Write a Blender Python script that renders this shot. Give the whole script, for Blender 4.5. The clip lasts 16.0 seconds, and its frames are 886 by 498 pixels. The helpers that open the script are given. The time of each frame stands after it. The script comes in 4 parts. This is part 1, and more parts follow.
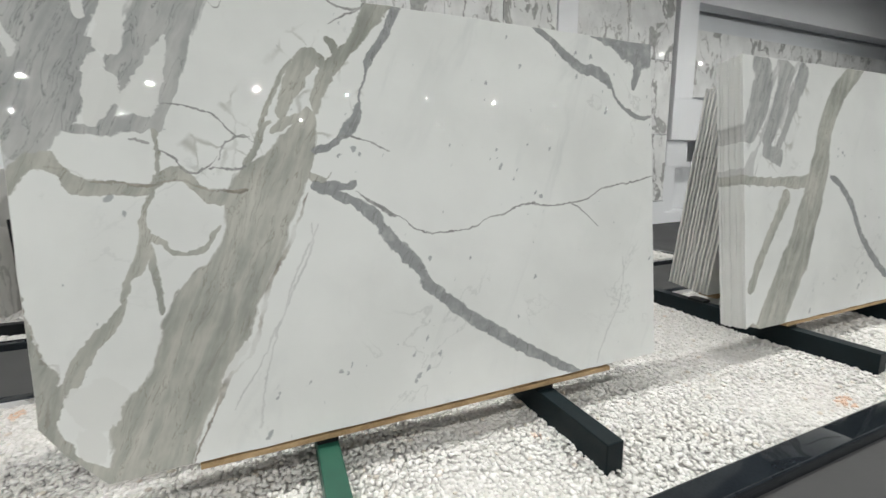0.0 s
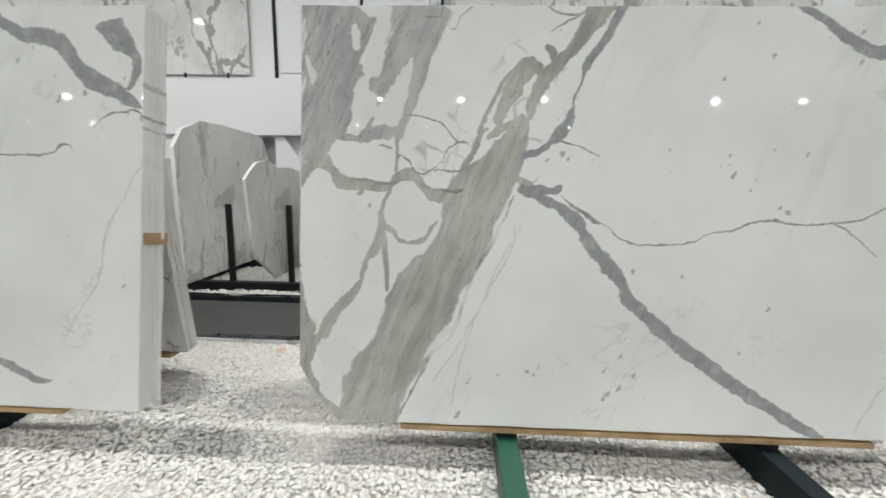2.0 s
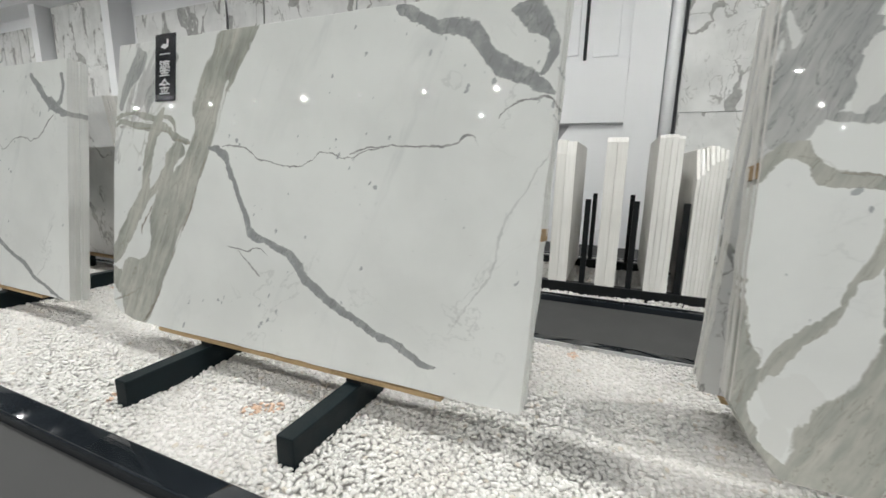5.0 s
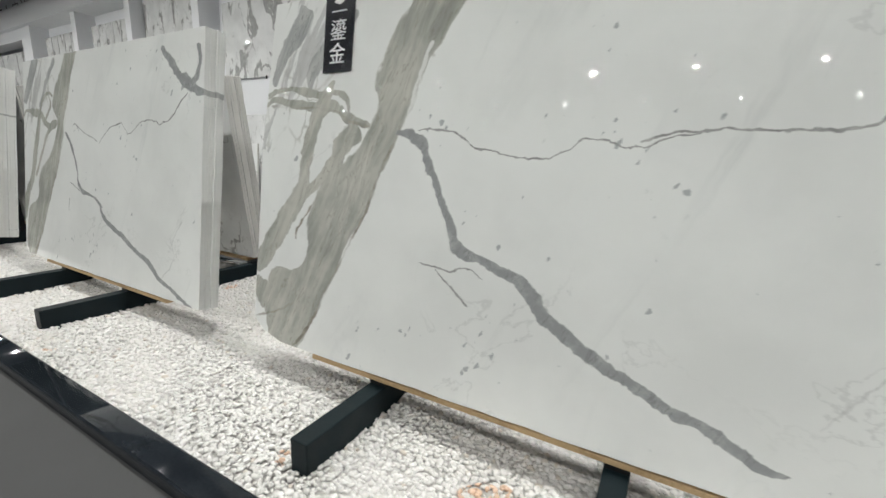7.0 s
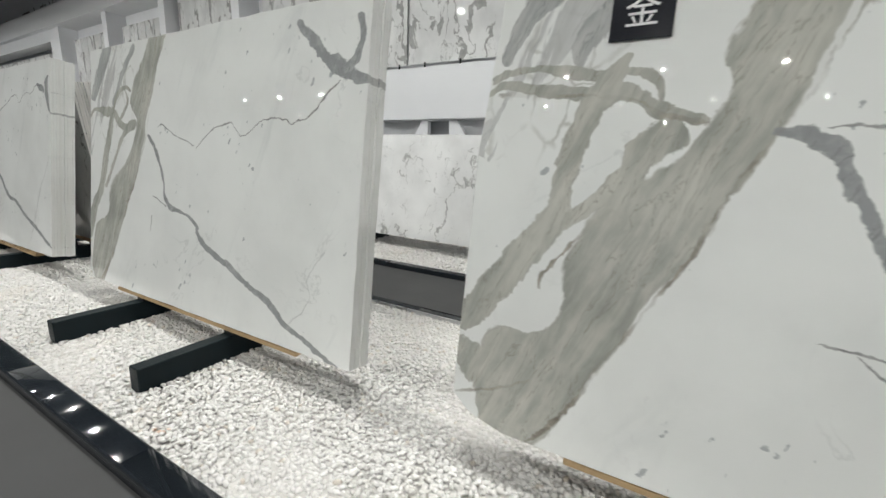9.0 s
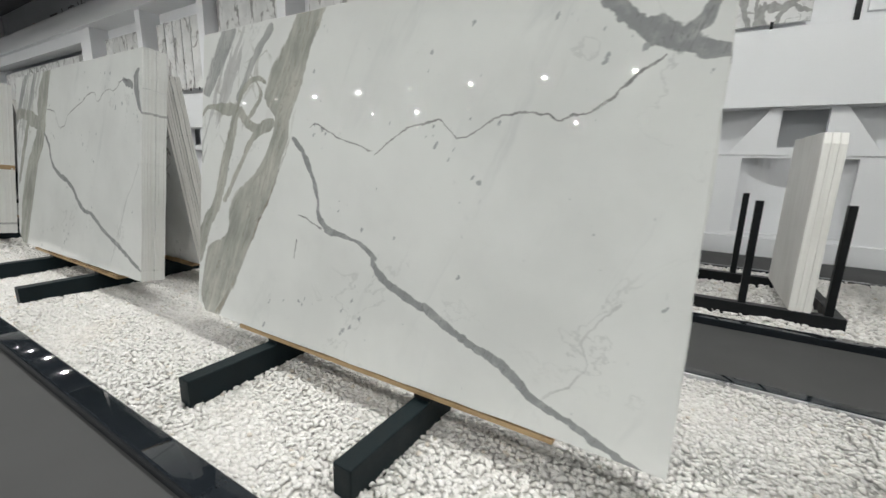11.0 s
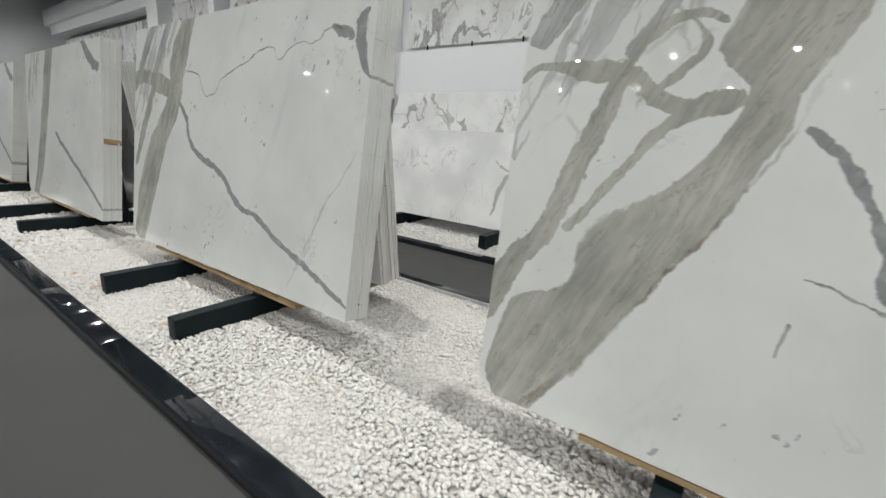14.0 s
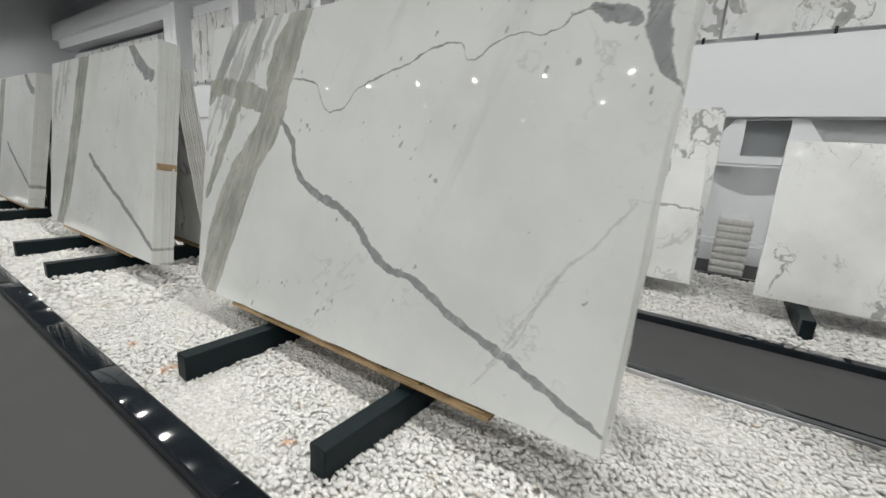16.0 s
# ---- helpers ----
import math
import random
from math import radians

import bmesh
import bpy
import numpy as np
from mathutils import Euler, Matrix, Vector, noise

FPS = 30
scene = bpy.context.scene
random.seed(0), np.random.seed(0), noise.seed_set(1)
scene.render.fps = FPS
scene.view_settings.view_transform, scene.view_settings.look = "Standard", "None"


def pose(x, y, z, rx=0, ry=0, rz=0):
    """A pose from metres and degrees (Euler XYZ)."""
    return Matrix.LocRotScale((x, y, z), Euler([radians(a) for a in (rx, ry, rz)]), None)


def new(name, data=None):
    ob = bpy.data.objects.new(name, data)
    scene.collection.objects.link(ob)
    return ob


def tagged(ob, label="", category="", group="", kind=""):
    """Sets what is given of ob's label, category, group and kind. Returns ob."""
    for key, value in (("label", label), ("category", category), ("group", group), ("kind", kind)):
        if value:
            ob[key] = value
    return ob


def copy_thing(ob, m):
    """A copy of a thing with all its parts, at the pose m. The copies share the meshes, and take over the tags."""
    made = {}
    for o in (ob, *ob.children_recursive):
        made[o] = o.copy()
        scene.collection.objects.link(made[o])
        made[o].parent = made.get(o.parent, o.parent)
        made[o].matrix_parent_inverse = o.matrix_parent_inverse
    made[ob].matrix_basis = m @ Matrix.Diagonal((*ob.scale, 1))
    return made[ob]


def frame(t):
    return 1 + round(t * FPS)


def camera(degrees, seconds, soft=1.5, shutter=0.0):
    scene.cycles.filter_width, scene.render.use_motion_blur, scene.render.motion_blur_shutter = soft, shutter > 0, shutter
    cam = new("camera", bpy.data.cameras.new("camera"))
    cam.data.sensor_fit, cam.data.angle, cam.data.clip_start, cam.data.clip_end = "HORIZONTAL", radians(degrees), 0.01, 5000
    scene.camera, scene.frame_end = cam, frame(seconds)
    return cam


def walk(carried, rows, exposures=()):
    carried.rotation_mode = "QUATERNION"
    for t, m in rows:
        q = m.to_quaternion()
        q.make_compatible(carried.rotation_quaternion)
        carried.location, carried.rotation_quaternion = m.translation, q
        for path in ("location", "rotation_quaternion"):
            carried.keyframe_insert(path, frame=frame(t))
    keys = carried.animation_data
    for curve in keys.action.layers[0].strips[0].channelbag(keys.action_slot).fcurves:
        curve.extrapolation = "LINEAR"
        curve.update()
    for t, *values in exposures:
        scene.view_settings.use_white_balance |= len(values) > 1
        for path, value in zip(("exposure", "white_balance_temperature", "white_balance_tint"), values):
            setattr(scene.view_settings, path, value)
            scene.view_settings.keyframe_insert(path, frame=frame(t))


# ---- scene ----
cam = camera(94.2, 16.0, soft=1.5, shutter=0.3)
METRES, EYE, TILT, LEAN, TURN = 9.44, 1.35, 0.0, 0.0, -22.0
ROWS = [
    (0.0, 0.0, 0.0, 0.0, -0.19, -9.89, 1.07),
    (0.5, -0.0002, -0.0003, 0.0002, 4.77, -9.44, 0.48),
    (1.0, -0.0004, -0.0006, 0.0003, 10.71, -9.14, -0.05),
    (1.5, -0.002, -0.0004, 0.0002, 17.38, -9.15, -0.58),
    (2.0, -0.0094, -0.005, -0.0004, 24.77, -9.14, -0.88),
    (2.5, -0.0235, -0.0134, 0.0001, 30.82, -9.23, -1.19),
    (3.0, -0.0371, -0.0197, -0.0003, 36.04, -9.57, -1.23),
    (3.5, -0.0543, -0.0209, -0.0022, 39.11, -9.87, -1.24),
    (4.0, -0.0794, -0.024, -0.0006, 41.41, -10.3, -1.19),
    (4.5, -0.1085, -0.0386, -0.0025, 42.84, -10.61, -1.29),
    (5.0, -0.1352, -0.0513, -0.0012, 44.94, -10.94, -1.25),
    (7.5, -0.303, -0.0923, -0.0038, 51.69, -12.34, -2.22),
    (8.0, -0.3397, -0.1096, -0.0022, 51.66, -12.47, -2.39),
    (8.5, -0.3755, -0.1174, -0.0047, 52.42, -12.21, -2.16),
    (9.0, -0.411, -0.1281, -0.0035, 52.46, -11.93, -1.94),
    (9.5, -0.4477, -0.149, -0.0016, 52.9, -11.97, -1.74),
    (10.0, -0.4835, -0.1602, -0.0033, 53.02, -11.84, -1.62),
    (12.5, -0.6668, -0.242, -0.0002, 55.59, -13.87, -1.81),
    (13.0, -0.7059, -0.2504, -0.002, 56.34, -14.6, -2.31),
    (13.5, -0.7423, -0.2646, -0.0033, 56.79, -14.54, -2.95),
    (14.0, -0.7777, -0.2827, -0.0015, 57.36, -14.66, -3.52),
    (14.5, -0.8169, -0.2919, -0.0015, 58.01, -14.35, -3.69),
    (15.0, -0.8533, -0.308, -0.0029, 57.32, -13.42, -3.79),
    (15.5, -0.8919, -0.3289, -0.0004, 56.78, -13.17, -3.78),
    (16.0, -0.9319, -0.3398, 0.0004, 56.96, -12.65, -3.6),
]
EXPOSURES = [(0.0, -0.02), (3.0, -0.05), (9.5, -0.1), (12.5, -0.18), (14.5, -0.24), (16.0, -0.18)]
walk(cam, [(t, pose(0, 0, EYE, TILT, LEAN, TURN) @ pose(METRES * x, METRES * y, METRES * z, 90 + pitch, roll, yaw)) for t, x, y, z, yaw, pitch, roll in ROWS], EXPOSURES)

# ---------------------------------------------------------------- light
world = bpy.data.worlds.new("hall_world")
world.use_nodes = True
world.node_tree.nodes["Background"].inputs[0].default_value = (0.75, 0.8, 0.9, 1)
world.node_tree.nodes["Background"].inputs[1].default_value = 0.15
scene.world = world

LAMP_Z = 6.0
# rows of ceiling spots: y, first x, step, count, watts of each, tilt towards the north wall
# the row at y -2.2 is an added fill that brightens the slab fronts
LAMP_ROWS = [(2.5, -39.45, 2.85, 21, 56.0, 0), (4.3, -39.45, 2.85, 21, 35.0, 48), (-2.2, -39.45, 2.85, 21, 44.0, 38),
             (-7.6, -23.8, 2.36, 17, 28.0, 0), (-9.7, -24.96, 2.36, 17, 26.0, 0), (-11.5, -23.8, 2.36, 17, 22.0, 0)]
FLOOR_Z, PEBBLE_Z = -0.066, -0.03


# ---------------------------------------------------------------- node helpers
class Net:
    def __init__(self, name, rough=0.5, mat=None):
        self.mat = mat or bpy.data.materials.new(name)
        self.mat.name, self.mat.use_nodes = name, True
        self.t = self.mat.node_tree
        self.p = self.t.nodes["Principled BSDF"]
        self.p.inputs["Roughness"].default_value = rough

    def node(self, kind, operation="", feature="", use_clamp=False, interpolation_type="", data_type=""):
        n = self.t.nodes.new(kind)
        if operation:
            n.operation = operation
        if feature:
            n.feature = feature
        if use_clamp:
            n.use_clamp = True
        if interpolation_type:
            n.interpolation_type = interpolation_type
        if data_type:
            n.data_type = data_type
        return n

    def put(self, socket, value):
        if isinstance(value, bpy.types.NodeSocket):
            self.t.links.new(value, socket)
        else:
            socket.default_value = value

    def math(self, op, a, b=0.0, c=0.0, clamp=False):
        n = self.node("ShaderNodeMath", operation=op, use_clamp=clamp)
        for s, v in zip(n.inputs, (a, b, c)):
            self.put(s, v)
        return n.outputs[0]

    def vec(self, op, a, b=(0, 0, 0)):
        n = self.node("ShaderNodeVectorMath", operation=op)
        self.put(n.inputs[0], a)
        if op == "SCALE":
            self.put(n.inputs["Scale"], b)
        else:
            self.put(n.inputs[1], b)
        return n.outputs["Value"] if op in ("DOT_PRODUCT", "LENGTH", "DISTANCE") else n.outputs[0]

    def noise(self, p, scale, detail=3.0, rough=0.5, dist=0.0, col=False):
        n = self.node("ShaderNodeTexNoise")
        self.put(n.inputs["Vector"], p)
        n.inputs["Scale"].default_value, n.inputs["Detail"].default_value = scale, detail
        n.inputs["Roughness"].default_value, n.inputs["Distortion"].default_value = rough, dist
        return n.outputs["Color" if col else "Fac"]

    def ramp(self, v, lo, hi, a=0.0, b=1.0, smooth=True):
        n = self.node("ShaderNodeMapRange", interpolation_type="SMOOTHSTEP" if smooth else "LINEAR")
        for i, x in enumerate((v, lo, hi, a, b)):
            self.put(n.inputs[i], x)
        return n.outputs[0]

    def mix(self, f, a, b):
        n = self.node("ShaderNodeMix", data_type="RGBA")
        self.put(n.inputs[0], f)
        self.put(n.inputs[6], (*a, 1) if isinstance(a, tuple) and len(a) == 3 else a)
        self.put(n.inputs[7], (*b, 1) if isinstance(b, tuple) and len(b) == 3 else b)
        return n.outputs[2]

    def coords(self):
        return self.node("ShaderNodeTexCoord").outputs["Object"]

    def random(self):
        return self.node("ShaderNodeObjectInfo").outputs["Random"]

    def island(self):
        return self.node("ShaderNodeNewGeometry").outputs["Random Per Island"]

    def bump(self, h, strength=0.3, dist=0.01):
        n = self.node("ShaderNodeBump")
        n.inputs["Strength"].default_value, n.inputs["Distance"].default_value = strength, dist
        self.put(n.inputs["Height"], h)
        self.put(self.p.inputs["Normal"], n.outputs[0])

    def base(self, c):
        self.put(self.p.inputs["Base Color"], c)
        return self.mat


class Group(Net):
    """A node group with its own inputs and one output."""
    def __init__(self, name):
        self.t = bpy.data.node_groups.new(name, "ShaderNodeTree")
        self.way_in, self.way_out = self.t.nodes.new("NodeGroupInput"), self.t.nodes.new("NodeGroupOutput")

    def put_in(self, name, kind):
        self.t.interface.new_socket(name, in_out="INPUT", socket_type=kind)
        return self.way_in.outputs[name]

    def put_out(self, name, value):
        self.t.interface.new_socket(name, in_out="OUTPUT", socket_type="NodeSocketFloat")
        self.put(self.way_out.inputs[name], value)


def surface(name, a, b, rough=0.5, scale=6.0, bump=0.1, metal=0.0, fine=90.0, spread=0.08, sheen=0.5):
    """A two-scale mottled surface from colour a to colour b."""
    n = Net(name, rough)
    p = n.coords()
    big, small = n.noise(p, scale, 4), n.noise(p, fine, 3)
    f = n.math("ADD", n.math("MULTIPLY", big, 0.65), n.math("MULTIPLY", small, 0.35))
    f = n.math("ADD", f, n.math("MULTIPLY_ADD", n.random(), spread, -spread / 2))
    n.put(n.p.inputs["Roughness"], n.ramp(big, 0.3, 0.7, rough * 0.85, min(1.0, rough * 1.15)))
    n.p.inputs["Metallic"].default_value = metal
    n.p.inputs["Specular IOR Level"].default_value = sheen
    if bump:
        n.bump(small, bump, 0.004)
    return n.base(n.mix(n.ramp(f, 0.35, 0.65), a, b))


# the veins of each slab
VEINS = {i: [] for i in range(6)}


def line(i, kind, *pts):
    """A vein of slab i: its kind and points (along, up, half width) in metres from the slab's lower left corner."""
    k = 0.62 if kind in ("hline", "h2", "rr") else 0.72 if kind == "diag" and i != 1 and i != 2 else 1.15 if kind == "diag" else 1.0
    VEINS[i].append((kind, [(u, v, max(w * k, 0.0025)) for u, v, w in pts]))


line(0, 'band', (0.29, 0.03, 0.153), (0.54, 0.4, 0.159), (0.76, 0.82, 0.139), (0.95, 1.26, 0.116), (1.06, 1.62, 0.091), (1.39, 1.95, 0.094))
line(0, 'b2', (0.03, 0.28, 0.041), (0.23, 0.6, 0.037), (0.51, 1.01, 0.055))
line(0, 'l1', (-0.08, 1.12, 0.039), (0.21, 1.09, 0.031), (0.54, 1.08, 0.044), (0.83, 1.09, 0.058))
line(0, 'tl', (0.02, 1.38, 0.069), (0.18, 1.67, 0.101), (0.22, 2.01, 0.11))
line(0, 'tl2', (0.24, 1.34, 0.052), (0.41, 1.68, 0.063), (0.52, 1.97, 0.106))
line(0, 'tl3', (0.21, 1.32, 0.041), (0.44, 1.26, 0.064))
line(0, 'tl4', (0.37, 1.3, 0.026), (0.55, 1.6, 0.043), (0.73, 1.97, 0.066))
line(0, 'diag', (1.07, 1.12, 0.036), (1.31, 0.94, 0.044), (1.57, 0.54, 0.046), (1.93, 0.2, 0.049))
line(1, 'band', (0.32, -0.03, 0.127), (0.36, 0.12, 0.15), (0.39, 0.22, 0.158), (0.48, 0.34, 0.141), (0.54, 0.47, 0.143), (0.59, 0.59, 0.169), (0.67, 0.72, 0.141), (0.76, 0.84, 0.122), (0.8, 0.97, 0.132), (0.84, 1.1, 0.144), (0.92, 1.21, 0.109), (0.99, 1.31, 0.079), (1.03, 1.39, 0.042), (1.06, 1.47, 0.021))
line(1, 'b2', (1.08, 1.46, 0.016), (1.09, 1.53, 0.025), (1.14, 1.63, 0.032), (1.21, 1.72, 0.028), (1.3, 1.83, 0.037), (1.38, 1.96, 0.06), (1.43, 2.02, 0.072))
line(1, 'br1', (1.06, 1.29, 0.028), (1.16, 1.34, 0.017), (1.23, 1.41, 0.024), (1.27, 1.49, 0.019), (1.28, 1.55, 0.005), (1.32, 1.64, 0.005), (1.34, 1.72, 0.02), (1.41, 1.82, 0.018), (1.46, 1.92, 0.022), (1.51, 2, 0.023))
line(1, 'tl', (0.2, 1.98, 0.181), (0.16, 1.79, 0.141), (0.14, 1.65, 0.131), (0.12, 1.51, 0.123), (0.09, 1.39, 0.094), (0.04, 1.26, 0.058))
line(1, 'tl', (0.58, 2.01, 0.169), (0.54, 1.84, 0.123), (0.48, 1.72, 0.095), (0.45, 1.66, 0.033))
line(1, 'tl2', (0.43, 1.74, 0.057), (0.39, 1.62, 0.052), (0.35, 1.52, 0.029), (0.31, 1.43, 0.029), (0.29, 1.36, 0.023))
line(1, 'tl2', (0.59, 1.77, 0.035), (0.56, 1.65, 0.033), (0.52, 1.52, 0.03), (0.49, 1.43, 0.024), (0.47, 1.36, 0.009))
line(1, 'tl3', (0.15, 1.39, 0.022), (0.25, 1.37, 0.017), (0.31, 1.38, 0.036), (0.41, 1.4, 0.036), (0.48, 1.4, 0.019))
line(1, 'tl4', (0.28, 1.71, 0.045), (0.24, 1.59, 0.033), (0.22, 1.49, 0.031), (0.19, 1.39, 0.027))
line(1, 'w', (0.4, 1.99, 0.032), (0.36, 1.81, 0.043), (0.34, 1.69, 0.05), (0.33, 1.65, 0.038))
line(1, 'w', (0.32, 1.63, 0.032), (0.28, 1.61, 0.023), (0.25, 1.58, 0.011))
line(1, 'w', (0.33, 1.59, 0.038), (0.3, 1.53, 0.059), (0.28, 1.46, 0.04), (0.26, 1.38, 0.016))
line(1, 'w', (0.54, 1.74, 0.008), (0.48, 1.61, 0.038), (0.43, 1.51, 0.06), (0.39, 1.44, 0.068))
line(1, 'w', (0.03, 1.76, 0.009), (0.06, 1.67, 0.016), (0.05, 1.62, 0.007))
line(1, 'w', (0.25, 1.89, 0.012), (0.26, 1.81, 0.018), (0.27, 1.78, 0.01))
line(1, 'l1', (-0.03, 1.11, 0.022), (0.03, 1.21, 0.05), (0.09, 1.25, 0.029), (0.14, 1.24, 0.04), (0.18, 1.18, 0.041), (0.26, 1.15, 0.029), (0.33, 1.15, 0.029), (0.4, 1.14, 0.02), (0.46, 1.18, 0.026), (0.52, 1.2, 0.031), (0.57, 1.17, 0.03), (0.64, 1.11, 0.031), (0.73, 1.1, 0.035))
line(1, 'l2', (0.47, 1.38, 0.009), (0.47, 1.3, 0.007), (0.46, 1.2, 0.007))
line(1, 'l2', (0.44, 1.15, 0.007), (0.4, 1.03, 0.01), (0.39, 0.93, 0.024), (0.36, 0.84, 0.024), (0.32, 0.78, 0.012), (0.3, 0.69, 0.01))
line(1, 'l3', (0.41, 0.95, 0.021), (0.46, 0.92, 0.017), (0.49, 0.89, 0.013), (0.54, 0.88, 0.01), (0.59, 0.89, 0.016), (0.62, 0.94, 0.013), (0.66, 0.99, 0.008))
line(1, 'l4', (0.39, 0.93, 0.029), (0.41, 0.86, 0.015), (0.42, 0.76, 0.013), (0.42, 0.64, 0.008))
line(1, 'l2b', (0.3, 0.69, 0.01), (0.26, 0.62, 0.021), (0.21, 0.57, 0.026), (0.16, 0.5, 0.026), (0.12, 0.42, 0.031), (0.06, 0.37, 0.036), (0.02, 0.3, 0.048))
line(1, 'le', (-0.01, 0.8, 0.009), (-0.01, 0.65, 0.024), (0, 0.53, 0.043), (0.02, 0.44, 0.062), (0.02, 0.36, 0.054), (0.01, 0.28, 0.045), (0.04, 0.22, 0.032))
line(1, 'lo', (0.01, 0.26, 0.036), (0.07, 0.17, 0.031), (0.12, 0.08, 0.033), (0.2, 0.02, 0.038), (0.32, -0.02, 0.042))
line(1, 'w', (0.11, 0.28, 0.024), (0.15, 0.3, 0.095), (0.2, 0.34, 0.081), (0.26, 0.39, 0.052))
line(1, 'w', (0.11, 0.16, 0.038), (0.16, 0.16, 0.072), (0.2, 0.18, 0.02))
line(1, 'rim', (-0, 0.75, 0.003), (0.02, 0.63, 0.004), (0.04, 0.52, 0.006), (0.08, 0.49, 0.006), (0.08, 0.45, 0.005), (0.04, 0.36, 0.005), (0.02, 0.27, 0.008))
line(1, 'rim', (0.48, 0.01, 0.005), (0.55, 0.15, 0.005), (0.62, 0.3, 0.009), (0.68, 0.37, 0.007), (0.76, 0.48, 0.006), (0.79, 0.59, 0.008), (0.87, 0.79, 0.007), (0.94, 0.92, 0.007), (1.02, 1.11, 0.005))
line(1, 'rim', (0.11, 1.23, 0.003), (0.18, 1.22, 0.005), (0.25, 1.18, 0.006), (0.35, 1.17, 0.005), (0.42, 1.16, 0.006), (0.54, 1.17, 0.004), (0.63, 1.14, 0.007), (0.78, 1.13, 0.007))
line(1, 'w', (0.62, 0.32, 0.013), (0.67, 0.4, 0.018), (0.73, 0.48, 0.015))
line(1, 'cb', (0.93, 1.43, 0.023), (0.96, 1.53, 0.032), (1.01, 1.63, 0.047), (1.07, 1.71, 0.042), (1.1, 1.75, 0.015))
line(1, 'cb', (0.84, 1.33, 0.01), (0.87, 1.46, 0.01), (0.92, 1.58, 0.011), (1, 1.7, 0.008))
line(1, 'cb', (1.15, 1.8, 0.011), (1.18, 1.77, 0.018), (1.2, 1.73, 0.016))
line(1, 'cb', (1.09, 1.73, 0.011), (1.12, 1.7, 0.024), (1.14, 1.67, 0.011))
line(1, 'cb', (0.76, 1.18, 0.008), (0.79, 1.26, 0.016), (0.82, 1.31, 0.013), (0.85, 1.38, 0.013), (0.89, 1.42, 0.008))
line(1, 'cb', (0.89, 1.37, 0.01), (0.94, 1.41, 0.021), (1.02, 1.44, 0.024), (1.06, 1.48, 0.02))
line(1, 'cb', (1.01, 1.23, 0.014), (1.05, 1.18, 0.019), (1.1, 1.15, 0.024), (1.13, 1.19, 0.011))
line(1, 'hline', (0.49, 1.48, 0.005), (0.55, 1.48, 0.005), (0.62, 1.46, 0.005), (0.69, 1.43, 0.005), (0.75, 1.36, 0.006), (0.8, 1.36, 0.005))
line(1, 'hline', (0.47, 1.29, 0.005), (0.52, 1.27, 0.008), (0.57, 1.2, 0.005), (0.64, 1.23, 0.005), (0.67, 1.27, 0.005))
line(1, 'hline', (0.38, 1.34, 0.005), (0.42, 1.33, 0.006), (0.45, 1.32, 0.005))
line(1, 'hline', (0.64, 1.22, 0.005), (0.72, 1.22, 0.005), (0.78, 1.23, 0.005))
line(1, 'hline', (0.67, 1.25, 0.005), (0.71, 1.33, 0.005), (0.76, 1.36, 0.006), (0.82, 1.33, 0.005))
line(1, 'hline', (0.57, 1.92, 0.005), (0.68, 1.92, 0.005), (0.71, 1.87, 0.005), (0.75, 1.93, 0.005), (0.81, 1.98, 0.005))
line(1, 'hline', (1.04, 2.02, 0.005), (1.14, 1.98, 0.008), (1.22, 1.94, 0.008), (1.28, 1.94, 0.008), (1.34, 1.98, 0.008))
line(1, 'hline', (1.16, 1.86, 0.004), (1.23, 1.9, 0.005), (1.3, 1.94, 0.006))
line(1, 'h2', (1.16, 1.35, 0.005), (1.25, 1.36, 0.005), (1.31, 1.34, 0.006), (1.41, 1.3, 0.004))
line(1, 'diag', (1.04, 1.14, 0.017), (1.1, 1.13, 0.026), (1.18, 1.13, 0.016), (1.24, 1.15, 0.014))
line(1, 'diag', (1.11, 1.11, 0.011), (1.2, 1.07, 0.021), (1.28, 1.02, 0.026), (1.35, 0.92, 0.025), (1.43, 0.82, 0.029), (1.53, 0.71, 0.029), (1.6, 0.6, 0.026), (1.71, 0.5, 0.032), (1.81, 0.42, 0.028), (1.92, 0.34, 0.034), (2.04, 0.26, 0.031), (2.17, 0.18, 0.029), (2.32, 0.09, 0.024), (2.47, 0.01, 0.021))
line(1, 'hline', (1.24, 1.11, 0.005), (1.31, 1.05, 0.014), (1.36, 1.02, 0.022), (1.45, 0.98, 0.006), (1.53, 0.9, 0.006), (1.64, 0.89, 0.006), (1.74, 0.9, 0.007), (1.82, 0.9, 0.006), (1.9, 0.94, 0.006), (2.02, 0.97, 0.006), (2.2, 1.01, 0.008), (2.29, 1, 0.008), (2.44, 1.01, 0.006), (2.56, 1.02, 0.006), (2.7, 1.08, 0.007), (2.92, 1.12, 0.007), (3.12, 1.15, 0.007))
line(1, 'hline', (2.47, 1.01, 0.006), (2.54, 0.96, 0.006), (2.62, 0.89, 0.005), (2.66, 0.86, 0.004))
line(1, 'tr', (2.26, 1.97, 0.019), (2.35, 1.93, 0.018), (2.44, 1.86, 0.025), (2.56, 1.79, 0.029), (2.7, 1.76, 0.034), (2.79, 1.7, 0.023), (2.84, 1.61, 0.013), (2.95, 1.53, 0.013), (3.11, 1.52, 0.018))
line(1, 'tr2', (2.63, 1.99, 0.013), (2.8, 1.94, 0.032), (2.91, 1.92, 0.067), (3.04, 1.91, 0.094), (3.14, 1.92, 0.101))
line(1, 'tr2', (3.02, 1.87, 0.047), (3, 1.77, 0.024), (2.97, 1.68, 0.01))
